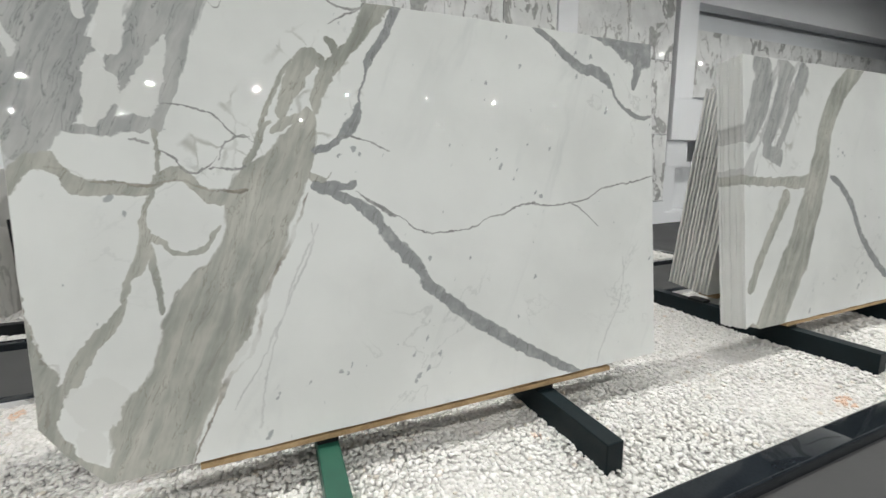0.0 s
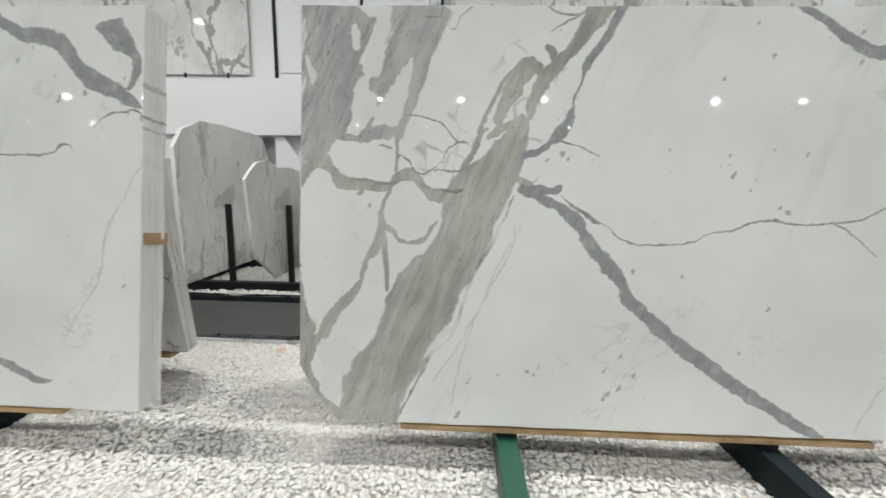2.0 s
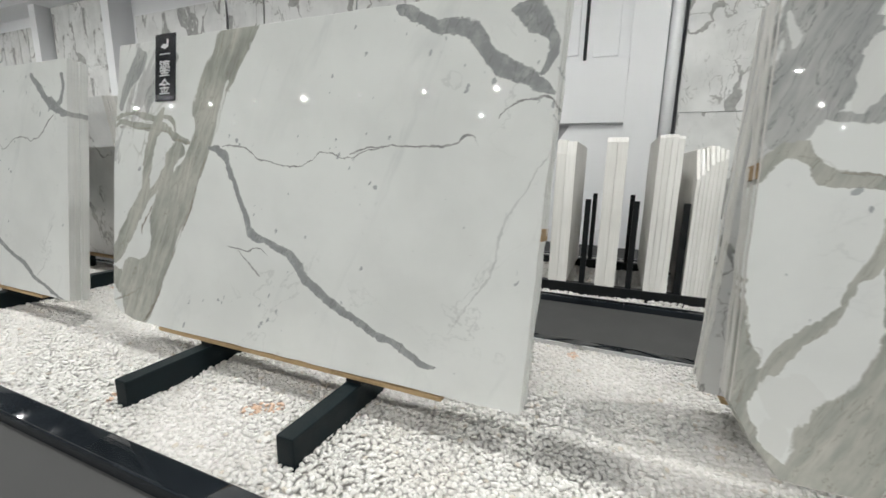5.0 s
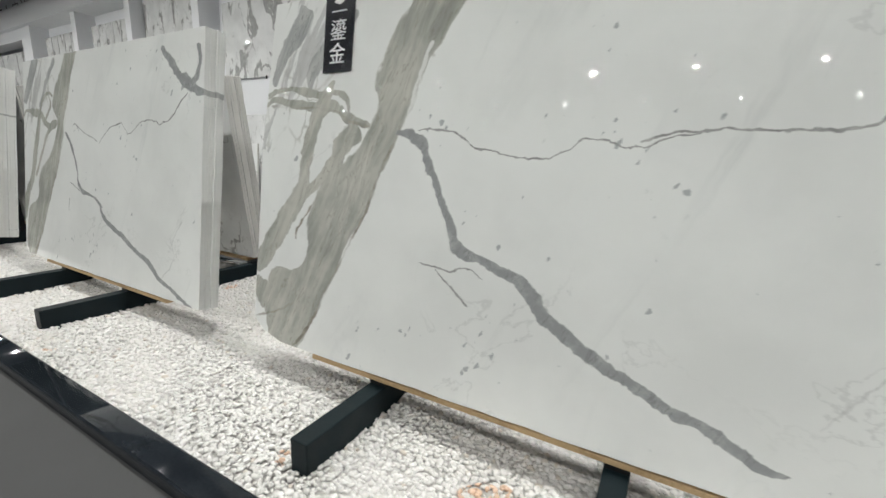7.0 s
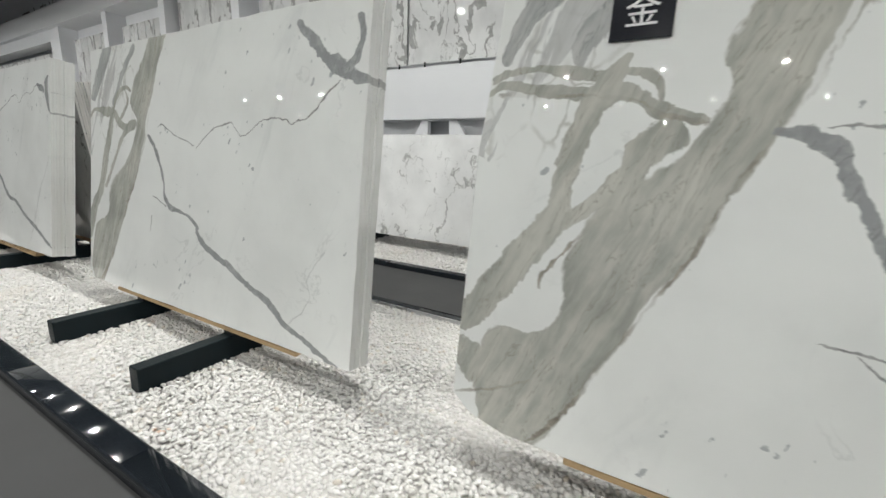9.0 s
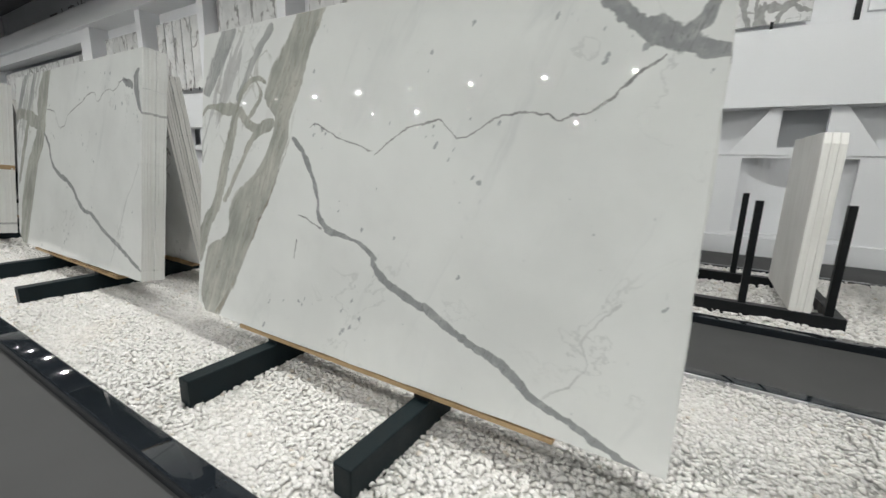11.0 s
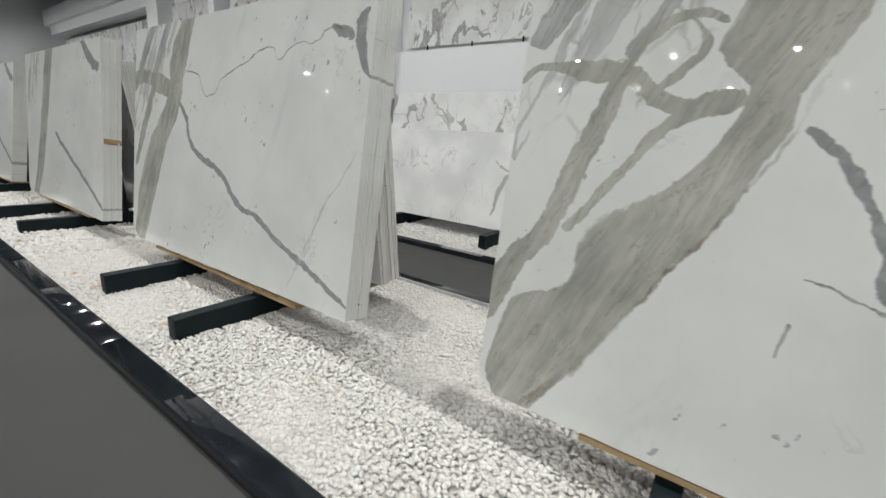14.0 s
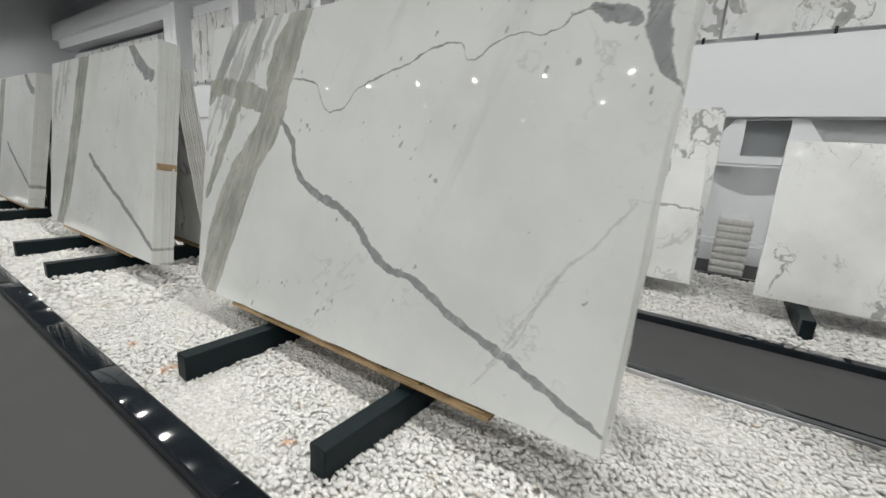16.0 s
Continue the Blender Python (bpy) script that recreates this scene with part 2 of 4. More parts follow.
line(1, 'rr', (2.84, 0.66, 0.007), (2.82, 0.43, 0.007), (2.7, 0.21, 0.007), (2.61, 0.03, 0.007))
line(1, 'rr', (0.74, 0.09, 0.005), (0.83, 0.45, 0.005), (0.95, 0.76, 0.005), (1.06, 0.97, 0.005))
line(1, 'rr', (1.03, 0.97, 0.006), (0.98, 0.78, 0.007), (0.89, 0.6, 0.005), (0.78, 0.4, 0.005), (0.65, 0.2, 0.005))
line(2, 'band', (0.24, -0.06, 0.111), (0.23, 0.04, 0.144), (0.27, 0.18, 0.196), (0.32, 0.32, 0.213), (0.51, 0.48, 0.115), (0.54, 0.64, 0.154), (0.59, 0.79, 0.169), (0.68, 0.94, 0.166), (0.79, 1.08, 0.121), (0.88, 1.21, 0.095), (0.94, 1.34, 0.089), (0.94, 1.46, 0.124), (0.99, 1.58, 0.124), (1.05, 1.69, 0.131), (1.12, 1.79, 0.129), (1.18, 1.89, 0.141))
line(2, 'b2', (-0.01, 0.42, 0.064), (0.12, 0.61, 0.069), (0.24, 0.78, 0.067), (0.33, 0.91, 0.052), (0.37, 1.09, 0.047), (0.41, 1.26, 0.047), (0.47, 1.4, 0.046), (0.55, 1.53, 0.024))
line(2, 'b3', (0.35, 0.9, 0.035), (0.49, 1, 0.026), (0.59, 1.1, 0.047), (0.65, 1.21, 0.056), (0.74, 1.28, 0.054))
line(2, 'corner', (-0.06, 0.36, 0.04), (0.06, 0.28, 0.093), (0.22, 0.27, 0.094), (0.41, 0.4, 0.049))
line(2, 'l1', (-0.01, 1.41, 0.018), (0.14, 1.44, 0.017), (0.22, 1.42, 0.021), (0.38, 1.4, 0.029), (0.52, 1.41, 0.031), (0.67, 1.33, 0.026), (0.81, 1.3, 0.018))
line(2, 'l0', (0.03, 1.47, 0.022), (0.18, 1.5, 0.013), (0.34, 1.48, 0.024), (0.49, 1.46, 0.025))
line(2, 'c1', (0.55, 1.48, 0.018), (0.64, 1.44, 0.018), (0.67, 1.36, 0.009))
line(2, 'tl', (0.07, 1.53, 0.029), (0.16, 1.7, 0.042), (0.25, 1.8, 0.06), (0.33, 1.93, 0.058))
line(2, 'tl2', (0.37, 1.49, 0.026), (0.4, 1.6, 0.039), (0.46, 1.67, 0.047), (0.56, 1.77, 0.056), (0.67, 1.88, 0.052))
line(2, 'rim', (0.35, -0, 0.007), (0.49, 0.2, 0.009), (0.65, 0.51, 0.006), (0.79, 0.78, 0.006), (0.86, 0.95, 0.007), (0.97, 1.2, 0.006), (1.05, 1.36, 0.005), (1.09, 1.5, 0.005))
line(2, 'rim', (0.32, 0.64, 0.007), (0.33, 0.71, 0.009), (0.43, 0.85, 0.007), (0.56, 0.99, 0.007))
line(2, 'rim', (0.06, 1.41, 0.007), (0.22, 1.4, 0.01), (0.38, 1.39, 0.006), (0.56, 1.38, 0.006), (0.67, 1.32, 0.009), (0.81, 1.29, 0.007))
line(2, 'rim', (0, 0.12, 0.006), (0.14, 0.17, 0.006), (0.33, 0.26, 0.005))
line(2, 'w', (1.05, 1.36, 0.005), (1.07, 1.45, 0.01), (1.12, 1.59, 0.012), (1.16, 1.68, 0.007))
line(2, 'diag', (0.99, 1.26, 0.025), (1.11, 1.23, 0.022), (1.17, 1.14, 0.021), (1.23, 1.03, 0.02), (1.29, 0.91, 0.019), (1.35, 0.8, 0.021), (1.4, 0.72, 0.026), (1.5, 0.7, 0.023), (1.59, 0.67, 0.022), (1.69, 0.63, 0.024), (1.76, 0.57, 0.028), (1.83, 0.49, 0.027), (1.92, 0.44, 0.025), (2, 0.39, 0.023), (2.09, 0.35, 0.021), (2.17, 0.32, 0.019), (2.28, 0.27, 0.018), (2.36, 0.24, 0.017), (2.43, 0.22, 0.018), (2.51, 0.19, 0.017), (2.61, 0.15, 0.017), (2.68, 0.14, 0.016))
line(2, 'hline', (1.12, 1.27, 0.005), (1.24, 1.27, 0.007), (1.34, 1.25, 0.007), (1.44, 1.19, 0.007), (1.55, 1.17, 0.004), (1.68, 1.15, 0.006), (1.83, 1.19, 0.005), (1.94, 1.24, 0.005), (2.07, 1.21, 0.004), (2.16, 1.23, 0.003), (2.3, 1.27, 0.004))
line(2, 'h2', (1.18, 0.64, 0.005), (1.35, 0.62, 0.007), (1.43, 0.64, 0.006), (1.52, 0.61, 0.003))
line(2, 'h2', (1.27, 0.62, 0.004), (1.37, 0.54, 0.006), (1.46, 0.47, 0.005))
line(2, 'hline', (2.09, 1.23, 0.01), (2.31, 1.27, 0.006), (2.57, 1.27, 0.008), (2.69, 1.27, 0.008), (2.76, 1.32, 0.011), (2.82, 1.27, 0.005))
line(2, 'h2', (2.91, 1.4, 0.005), (3.01, 1.47, 0.005), (3.12, 1.49, 0.007), (3.18, 1.45, 0.014))
line(2, 'tr', (2.34, 1.98, 0.027), (2.53, 1.87, 0.028), (2.71, 1.83, 0.043), (2.83, 1.73, 0.037), (2.95, 1.62, 0.046), (3.08, 1.56, 0.035), (3.17, 1.5, 0.012))
line(2, 'tr2', (3, 1.92, 0.064), (3.07, 1.81, 0.053), (3.14, 1.71, 0.024), (3.1, 1.59, 0.029))
line(2, 'rr', (3.17, 1.26, 0.005), (3.07, 1.06, 0.005), (2.99, 0.93, 0.008), (2.94, 0.68, 0.008), (2.84, 0.5, 0.006), (2.73, 0.33, 0.006))
line(3, 'band', (0.15, -0.03, 0.071), (0.14, 0.02, 0.103), (0.19, 0.18, 0.166), (0.28, 0.38, 0.192), (0.45, 0.57, 0.123), (0.51, 0.74, 0.157), (0.64, 0.9, 0.134), (0.77, 1.06, 0.095), (0.84, 1.2, 0.078), (0.88, 1.33, 0.075), (0.84, 1.46, 0.146), (0.88, 1.58, 0.149), (0.94, 1.7, 0.134), (1.01, 1.81, 0.113), (1.07, 1.92, 0.108))
line(3, 'b2', (-0.02, 0.37, 0.059), (0.05, 0.58, 0.059), (0.14, 0.72, 0.055), (0.24, 0.9, 0.046), (0.29, 1.06, 0.046), (0.34, 1.22, 0.042), (0.39, 1.37, 0.042), (0.42, 1.49, 0.035))
line(3, 'b3', (0.29, 0.83, 0.022), (0.46, 1.06, 0.02), (0.59, 1.25, 0.026), (0.72, 1.33, 0.042), (0.8, 1.37, 0.048))
line(3, 'l1', (-0.01, 1.43, 0.024), (0.12, 1.48, 0.018), (0.25, 1.46, 0.036), (0.42, 1.44, 0.042), (0.54, 1.36, 0.032), (0.67, 1.3, 0.038))
line(3, 'c5', (0.42, 1.45, 0.028), (0.49, 1.58, 0.023), (0.6, 1.63, 0.019), (0.71, 1.61, 0.025))
line(3, 'c5', (0.6, 1.62, 0.016), (0.66, 1.52, 0.019), (0.59, 1.43, 0.019), (0.52, 1.38, 0.019))
line(3, 'tl', (0.03, 1.56, 0.046), (0.16, 1.74, 0.066), (0.27, 1.92, 0.074), (0.32, 2.03, 0.074))
line(3, 'tl2', (0.41, 1.51, 0.027), (0.5, 1.63, 0.026), (0.59, 1.76, 0.024), (0.68, 1.86, 0.031), (0.75, 1.95, 0.034))
line(3, 'rim', (0.26, 0.02, 0.008), (0.52, 0.42, 0.007), (0.69, 0.73, 0.008), (0.86, 1.03, 0.006), (0.94, 1.22, 0.006), (1, 1.42, 0.006))
line(3, 'rim', (0.22, 0.01, 0.009), (0.35, 0.17, 0.01), (0.44, 0.31, 0.008))
line(3, 'w', (0.72, 1.39, 0.017), (0.75, 1.41, 0.025), (0.79, 1.39, 0.014))
line(3, 'diag', (0.98, 1.26, 0.032), (1.06, 1.2, 0.022), (1.15, 1.08, 0.022), (1.22, 0.93, 0.021), (1.28, 0.77, 0.023), (1.33, 0.74, 0.026), (1.47, 0.71, 0.022), (1.62, 0.67, 0.022), (1.69, 0.62, 0.021))
line(3, 'hline', (1.13, 1.32, 0.005), (1.19, 1.33, 0.006), (1.27, 1.3, 0.006), (1.38, 1.26, 0.005), (1.51, 1.22, 0.005), (1.59, 1.19, 0.005), (1.62, 1.19, 0.004))
line(3, 'h2', (1.07, 0.8, 0.005), (1.18, 0.77, 0.007), (1.27, 0.74, 0.006))
line(3, 'h2', (1.06, 0.66, 0.007), (1.04, 0.53, 0.005))
line(3, 'diag', (1.65, 0.66, 0.029), (1.78, 0.51, 0.032), (2.02, 0.42, 0.03), (2.28, 0.31, 0.027), (2.44, 0.25, 0.032), (2.66, 0.13, 0.024), (2.83, 0.07, 0.023), (2.99, 0.01, 0.021), (3.14, -0.03, 0.02))
line(3, 'hline', (1.64, 1.17, 0.008), (1.82, 1.29, 0.007), (1.99, 1.34, 0.007), (2.16, 1.25, 0.006), (2.34, 1.34, 0.006), (2.54, 1.34, 0.008), (2.61, 1.32, 0.005), (2.73, 1.36, 0.008), (2.83, 1.44, 0.01), (2.95, 1.53, 0.009))
line(3, 'rr', (2.91, 0.62, 0.008), (2.8, 0.46, 0.006), (2.81, 0.32, 0.006), (2.66, 0.16, 0.006))
line(4, 'diag', (0.96, 1.34, 0.031), (1.11, 1.2, 0.035), (1.28, 0.94, 0.034), (1.5, 0.86, 0.037), (1.66, 0.81, 0.035), (1.92, 0.61, 0.033), (2.22, 0.52, 0.03), (2.45, 0.41, 0.028), (2.74, 0.31, 0.028), (2.99, 0.21, 0.026), (3.21, 0.13, 0.026))
line(4, 'hline', (1.07, 1.6, 0.009), (1.3, 1.55, 0.009), (1.47, 1.39, 0.009), (1.65, 1.51, 0.008), (1.84, 1.58, 0.007), (2.02, 1.63, 0.007), (2.22, 1.7, 0.006), (2.33, 1.67, 0.006), (2.37, 1.61, 0.006), (2.49, 1.67, 0.006), (2.62, 1.71, 0.005), (2.72, 1.69, 0.005), (2.91, 1.77, 0.009), (2.98, 1.76, 0.023))
line(4, 'rr', (3.19, 1.05, 0.005), (3.04, 0.84, 0.008), (2.93, 0.69, 0.011), (2.8, 0.39, 0.006), (2.62, 0.12, 0.007))
line(3, 'tr', (2.61, 1.88, 0.021), (2.73, 1.77, 0.03), (2.83, 1.68, 0.033), (2.94, 1.61, 0.047), (3.04, 1.56, 0.038), (3.19, 1.53, 0.019))
line(3, 'tr2', (2.99, 1.61, 0.035), (3.06, 1.66, 0.024), (3.08, 1.73, 0.019), (3.07, 1.86, 0.023))
line(4, 'band', (0.07, -0.1, 0.129), (0.13, 0.01, 0.124), (0.28, 0.43, 0.16), (0.45, 0.78, 0.162), (0.7, 1.14, 0.124), (0.85, 1.35, 0.126), (0.89, 1.55, 0.134), (0.95, 1.74, 0.144), (1.05, 1.91, 0.105), (1.14, 2.08, 0.097))
line(4, 'tl', (0.03, 1.46, 0.04), (0.28, 1.82, 0.055), (0.5, 2.09, 0.057), (0.56, 2.22, 0.056))
line(4, 'tl2', (0.39, 1.5, 0.043), (0.61, 1.8, 0.05), (0.77, 2.04, 0.053), (0.84, 2.18, 0.053))
line(4, 'b2', (0.05, 0.74, 0.027), (0.25, 1.12, 0.052), (0.4, 1.39, 0.054), (0.51, 1.56, 0.048))
line(4, 'l1', (-0.1, 1.52, 0.084), (0.26, 1.57, 0.062), (0.6, 1.5, 0.082), (0.95, 1.42, 0.049))
line(4, 'tr', (2.9, 1.78, 0.011), (2.95, 1.76, 0.02), (3.01, 1.74, 0.032), (3.09, 1.7, 0.01))
line(4, 'tr2', (3.16, 1.83, 0.058), (3.14, 1.72, 0.043), (3.17, 1.61, 0.032), (3.21, 1.52, 0.018), (3.27, 1.46, 0.01))
line(4, 'rr', (2.89, 0.61, 0.009), (2.79, 0.42, 0.01), (2.68, 0.23, 0.01))
line(5, 'band', (0.46, 0.06, 0.128), (0.83, 0.77, 0.153), (1.25, 2, 0.162))
line(5, 'diag', (1.47, 0.94, 0.046), (1.95, 0.71, 0.042), (2.56, 0.45, 0.038), (3.23, 0.14, 0.034))
line(5, 'tr', (2.56, 2.07, 0.044), (2.86, 1.83, 0.06), (3.13, 1.71, 0.049))


def vein(n, p, pts, endless=False, fray=None, ragged=0.9, soft_by=0.09):
    """A mask along a line given as (u, v, half width): 1 inside, 0 outside, ragged by the fray noise at its rim; it tapers at its ends unless it runs through."""
    if endless:
        (u0, v0, w0), (u1, v1, w1), (u2, v2, w2), (u3, v3, w3) = pts[0], pts[1], pts[-2], pts[-1]
        pts = [(u0 + (u0 - u1) * 0.5, v0 + (v0 - v1) * 0.5, w0), *pts]
        if w3 > 0.05:
            pts.append((u3 + (u3 - u2) * 1.8, v3 + (v3 - v2) * 1.8, w3))
    host, n = n, Group("vein")
    place, fray_in = p, fray
    p, fray = n.put_in("Vector", "NodeSocketVector"), n.put_in("Fray", "NodeSocketFloat")
    a, b = Vector((pts[0][0], pts[0][1])), Vector((pts[-1][0], pts[-1][1]))
    ax = (b - a).normalized()
    ay = Vector((-ax.y, ax.x))
    rows = sorted(((Vector((u, v)) - a) @ ax, (Vector((u, v)) - a) @ ay, w) for u, v, w in pts)
    s0, length = rows[0][0], max(rows[-1][0] - rows[0][0], 1e-3)
    lo, hi = min(r[1] for r in rows) - 0.01, max(r[1] for r in rows) + 0.01
    wmax = max(r[2] for r in rows)
    s = n.math("ADD", n.vec("DOT_PRODUCT", p, (ax.x / length, 0, ax.y / length)), -(a @ ax + s0) / length)
    d = n.math("ADD", n.vec("DOT_PRODUCT", p, (ay.x, 0, ay.y)), -(a @ ay))

    def curve(values):
        c = n.node("ShaderNodeFloatCurve")
        pl = c.mapping.curves[0].points
        xs, last = [], -1.0
        for r in rows:
            last = max((r[0] - s0) / length, last + 0.004)
            xs.append(min(last, 1.0))
        while len(pl) < len(rows):
            pl.new(0.5, 0.5)
        for q, x, v in zip(pl, xs, values):
            q.location, q.handle_type = (x, v), "AUTO_CLAMPED"
        c.mapping.update()
        n.put(c.inputs["Value"], s)
        return c.outputs[0]
    mid = n.math("MULTIPLY_ADD", curve([(r[1] - lo) / (hi - lo) for r in rows]), hi - lo, lo)
    half = n.math("MULTIPLY", curve([r[2] / wmax for r in rows]), wmax)
    dist = n.math("ABSOLUTE", n.math("SUBTRACT", d, mid))
    if fray_in is not None:
        half = n.math("MULTIPLY", half, n.math("MULTIPLY_ADD", fray, 2 * ragged, 1.0 - ragged))
    if not endless:
        half = n.math("MULTIPLY", half, n.ramp(n.math("ABSOLUTE", n.math("SUBTRACT", s, 0.5)), 0.52, 0.455, 0.35, 1.0))
    soft = n.math("MULTIPLY_ADD", half, soft_by, 0.0025)
    m = n.math("ADD", n.math("DIVIDE", n.math("SUBTRACT", half, dist), soft), 0.5, clamp=True)
    n.put_out("Mask", n.math("MULTIPLY", m, n.math("COMPARE", s, 0.5, 0.503)))
    used = host.node("ShaderNodeGroup")
    used.node_tree = n.t
    host.put(used.inputs[0], place)
    if fray_in is not None:
        host.put(used.inputs[1], fray_in)
    return used.outputs[0]


def top(n, masks):
    out = masks[0]
    for m in masks[1:]:
        out = n.math("MAXIMUM", out, m)
    return out


def specks(n, p, scale, size, where):
    """Small flecks of uneven size, only where the stone has them."""
    v = n.node("ShaderNodeTexVoronoi", feature="F1")
    n.put(v.inputs["Vector"], p)
    v.inputs["Scale"].default_value = scale
    rnd = n.vec("DOT_PRODUCT", v.outputs["Color"], (1, 0, 0))
    reach = n.math("MULTIPLY", n.ramp(rnd, 0.55, 1.0, 0.0, size, False), where)
    return n.math("DIVIDE", n.math("SUBTRACT", reach, v.outputs["Distance"]), 0.07, clamp=True)


def marble(name, veins, zone, haze, white=(0.86, 0.873, 0.855)):
    """White marble with its own grey and green-grey veins; zone is a line round which the stone is broken into cells, haze one round which it is clouded grey."""
    n = Net(name, 0.02)
    p0 = n.coords()
    w1 = n.vec("SCALE", n.vec("SUBTRACT", n.noise(p0, 5.0, 3, 0.6, col=True), (0.5, 0.5, 0.5)), 0.05)
    w2 = n.vec("SCALE", n.vec("SUBTRACT", n.noise(p0, 17.0, 6, 0.72, col=True), (0.5, 0.5, 0.5)), 0.038)
    p1 = n.vec("ADD", p0, w1)
    p = n.vec("ADD", p1, w2)
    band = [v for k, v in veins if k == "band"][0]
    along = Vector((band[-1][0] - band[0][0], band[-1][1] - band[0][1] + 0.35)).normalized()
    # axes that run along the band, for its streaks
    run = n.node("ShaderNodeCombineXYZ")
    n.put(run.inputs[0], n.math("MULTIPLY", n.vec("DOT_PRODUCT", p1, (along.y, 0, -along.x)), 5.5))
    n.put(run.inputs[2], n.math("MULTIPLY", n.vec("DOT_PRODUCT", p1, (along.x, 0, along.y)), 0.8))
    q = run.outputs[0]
    crumbs = n.ramp(n.noise(p0, 11.0, 6, 0.68), 0.28, 0.72, 0.0, 1.0, False)
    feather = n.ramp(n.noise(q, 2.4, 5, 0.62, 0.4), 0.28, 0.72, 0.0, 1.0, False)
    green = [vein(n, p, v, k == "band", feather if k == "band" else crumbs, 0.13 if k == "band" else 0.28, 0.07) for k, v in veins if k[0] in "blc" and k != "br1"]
    smoke = [vein(n, p, v, False, feather, 0.3, 0.12) for k, v in veins if k.startswith("tl")]
    isle = [vein(n, p, v, False, crumbs, 0.35, 0.05) for k, v in veins if k == "w"]
    grey = [vein(n, p, v, False, crumbs, 0.4, 0.13) for k, v in veins if k in ("diag", "tr", "tr2", "br1")]
    thin = [vein(n, p, v, False, crumbs, 0.7, 0.3) for k, v in veins if k in ("hline", "h2")]
    rust = [vein(n, p, v, False, crumbs, 1.0, 0.4) for k, v in veins if k == "rim"]
    faint = [vein(n, p, v, False, crumbs, 0.8, 0.5) for k, v in veins if k == "rr"]
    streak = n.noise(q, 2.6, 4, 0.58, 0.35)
    # cloudy white ground with drifting wisps, hairlines and flecks
    cloud = n.noise(p, 1.3, 5, 0.55)
    col = n.mix(n.ramp(cloud, 0.35, 0.7), white, tuple(0.90 * c for c in white))
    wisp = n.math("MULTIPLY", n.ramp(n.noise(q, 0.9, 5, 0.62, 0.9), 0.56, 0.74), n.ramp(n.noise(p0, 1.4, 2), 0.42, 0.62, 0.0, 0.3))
    col = n.mix(wisp, col, (0.55, 0.57, 0.57))
    hair = n.math("ABSOLUTE", n.math("SUBTRACT", n.noise(p, 1.7, 6, 0.55, 0.6), 0.5))
    hair = n.math("MULTIPLY", n.ramp(hair, 0.008, 0.0), n.ramp(n.noise(p0, 1.1, 2), 0.5, 0.66, 0.0, 0.28))
    col = n.mix(hair, col, (0.40, 0.41, 0.40))
    jag = n.vec("ADD", p, n.vec("SCALE", n.vec("SUBTRACT", n.noise(p0, 60.0, 3, 0.7, col=True), (0.5, 0.5, 0.5)), 0.03))
    tilt = n.node("ShaderNodeCombineXYZ")
    n.put(tilt.inputs[0], n.vec("DOT_PRODUCT", jag, (0.85, 0, -0.5)))
    n.put(tilt.inputs[2], n.math("MULTIPLY", n.vec("DOT_PRODUCT", jag, (0.5, 0, 0.85)), 0.5))
    patch = n.ramp(n.noise(p0, 2.1, 3, 0.6), 0.47, 0.66)
    smudge = n.math("MULTIPLY", n.ramp(n.noise(tilt.outputs[0], 17.0, 4, 0.62), 0.64, 0.74), patch)
    col = n.mix(n.math("MULTIPLY", smudge, 0.5), col, (0.40, 0.42, 0.43))
    col = n.mix(n.math("MULTIPLY", specks(n, tilt.outputs[0], 30.0, 0.36, n.ramp(patch, 0.0, 1.0, 0.3, 1.0)), 0.7), col, (0.30, 0.325, 0.34))

    def lay(col, masks, a, b, edge, pattern, amount=1.0, rim_at=0.42, holes=0.0, part_at=0.36, lined=0.55):
        if not masks:
            return col
        m = top(n, masks)
        if holes:
            m = n.math("MULTIPLY", m, n.ramp(n.noise(q, 2.2, 4, 0.55, 0.8), part_at, part_at + 0.05, 1.0 - holes, 1.0))
        body = n.mix(n.ramp(pattern, 0.34, 0.66), a, b)
        lines = n.math("ABSOLUTE", n.math("SUBTRACT", n.noise(q, 2.3, 5, 0.62, 0.7), 0.52))
        body = n.mix(n.ramp(lines, 0.012, 0.0, 0.0, lined), body, edge)
        rim = n.math("MULTIPLY", n.math("MULTIPLY", m, n.math("SUBTRACT", 1.0, m)), 3.4)
        body = n.mix(n.math("MULTIPLY", rim, n.ramp(n.noise(p0, 5.0, 2), rim_at, rim_at + 0.15)), body, edge)
        return n.mix(n.math("MULTIPLY", m, amount), col, body)
    # broken cells beside the band
    cells = n.node("ShaderNodeTexVoronoi", feature="DISTANCE_TO_EDGE")
    n.put(cells.inputs["Vector"], n.vec("MULTIPLY", p, (1.0, 0.0, 0.75)))
    cells.inputs["Scale"].default_value = 8.5
    where = n.math("MULTIPLY", vein(n, p, zone), n.ramp(n.noise(p0, 4.0, 3), 0.40, 0.60))
    net = n.math("MULTIPLY", n.ramp(cells.outputs["Distance"], n.ramp(n.noise(p0, 9.0, 2), 0.35, 0.7, 0.02, 0.13), 0.0), where)
    col = n.mix(n.math("MULTIPLY", net, 0.7), col, (0.47, 0.47, 0.43))
    fine = n.noise(p, 14.0, 5, 0.6)
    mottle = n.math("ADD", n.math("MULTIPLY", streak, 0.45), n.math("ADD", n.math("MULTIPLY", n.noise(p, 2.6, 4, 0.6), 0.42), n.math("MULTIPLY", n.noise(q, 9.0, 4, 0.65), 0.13)))
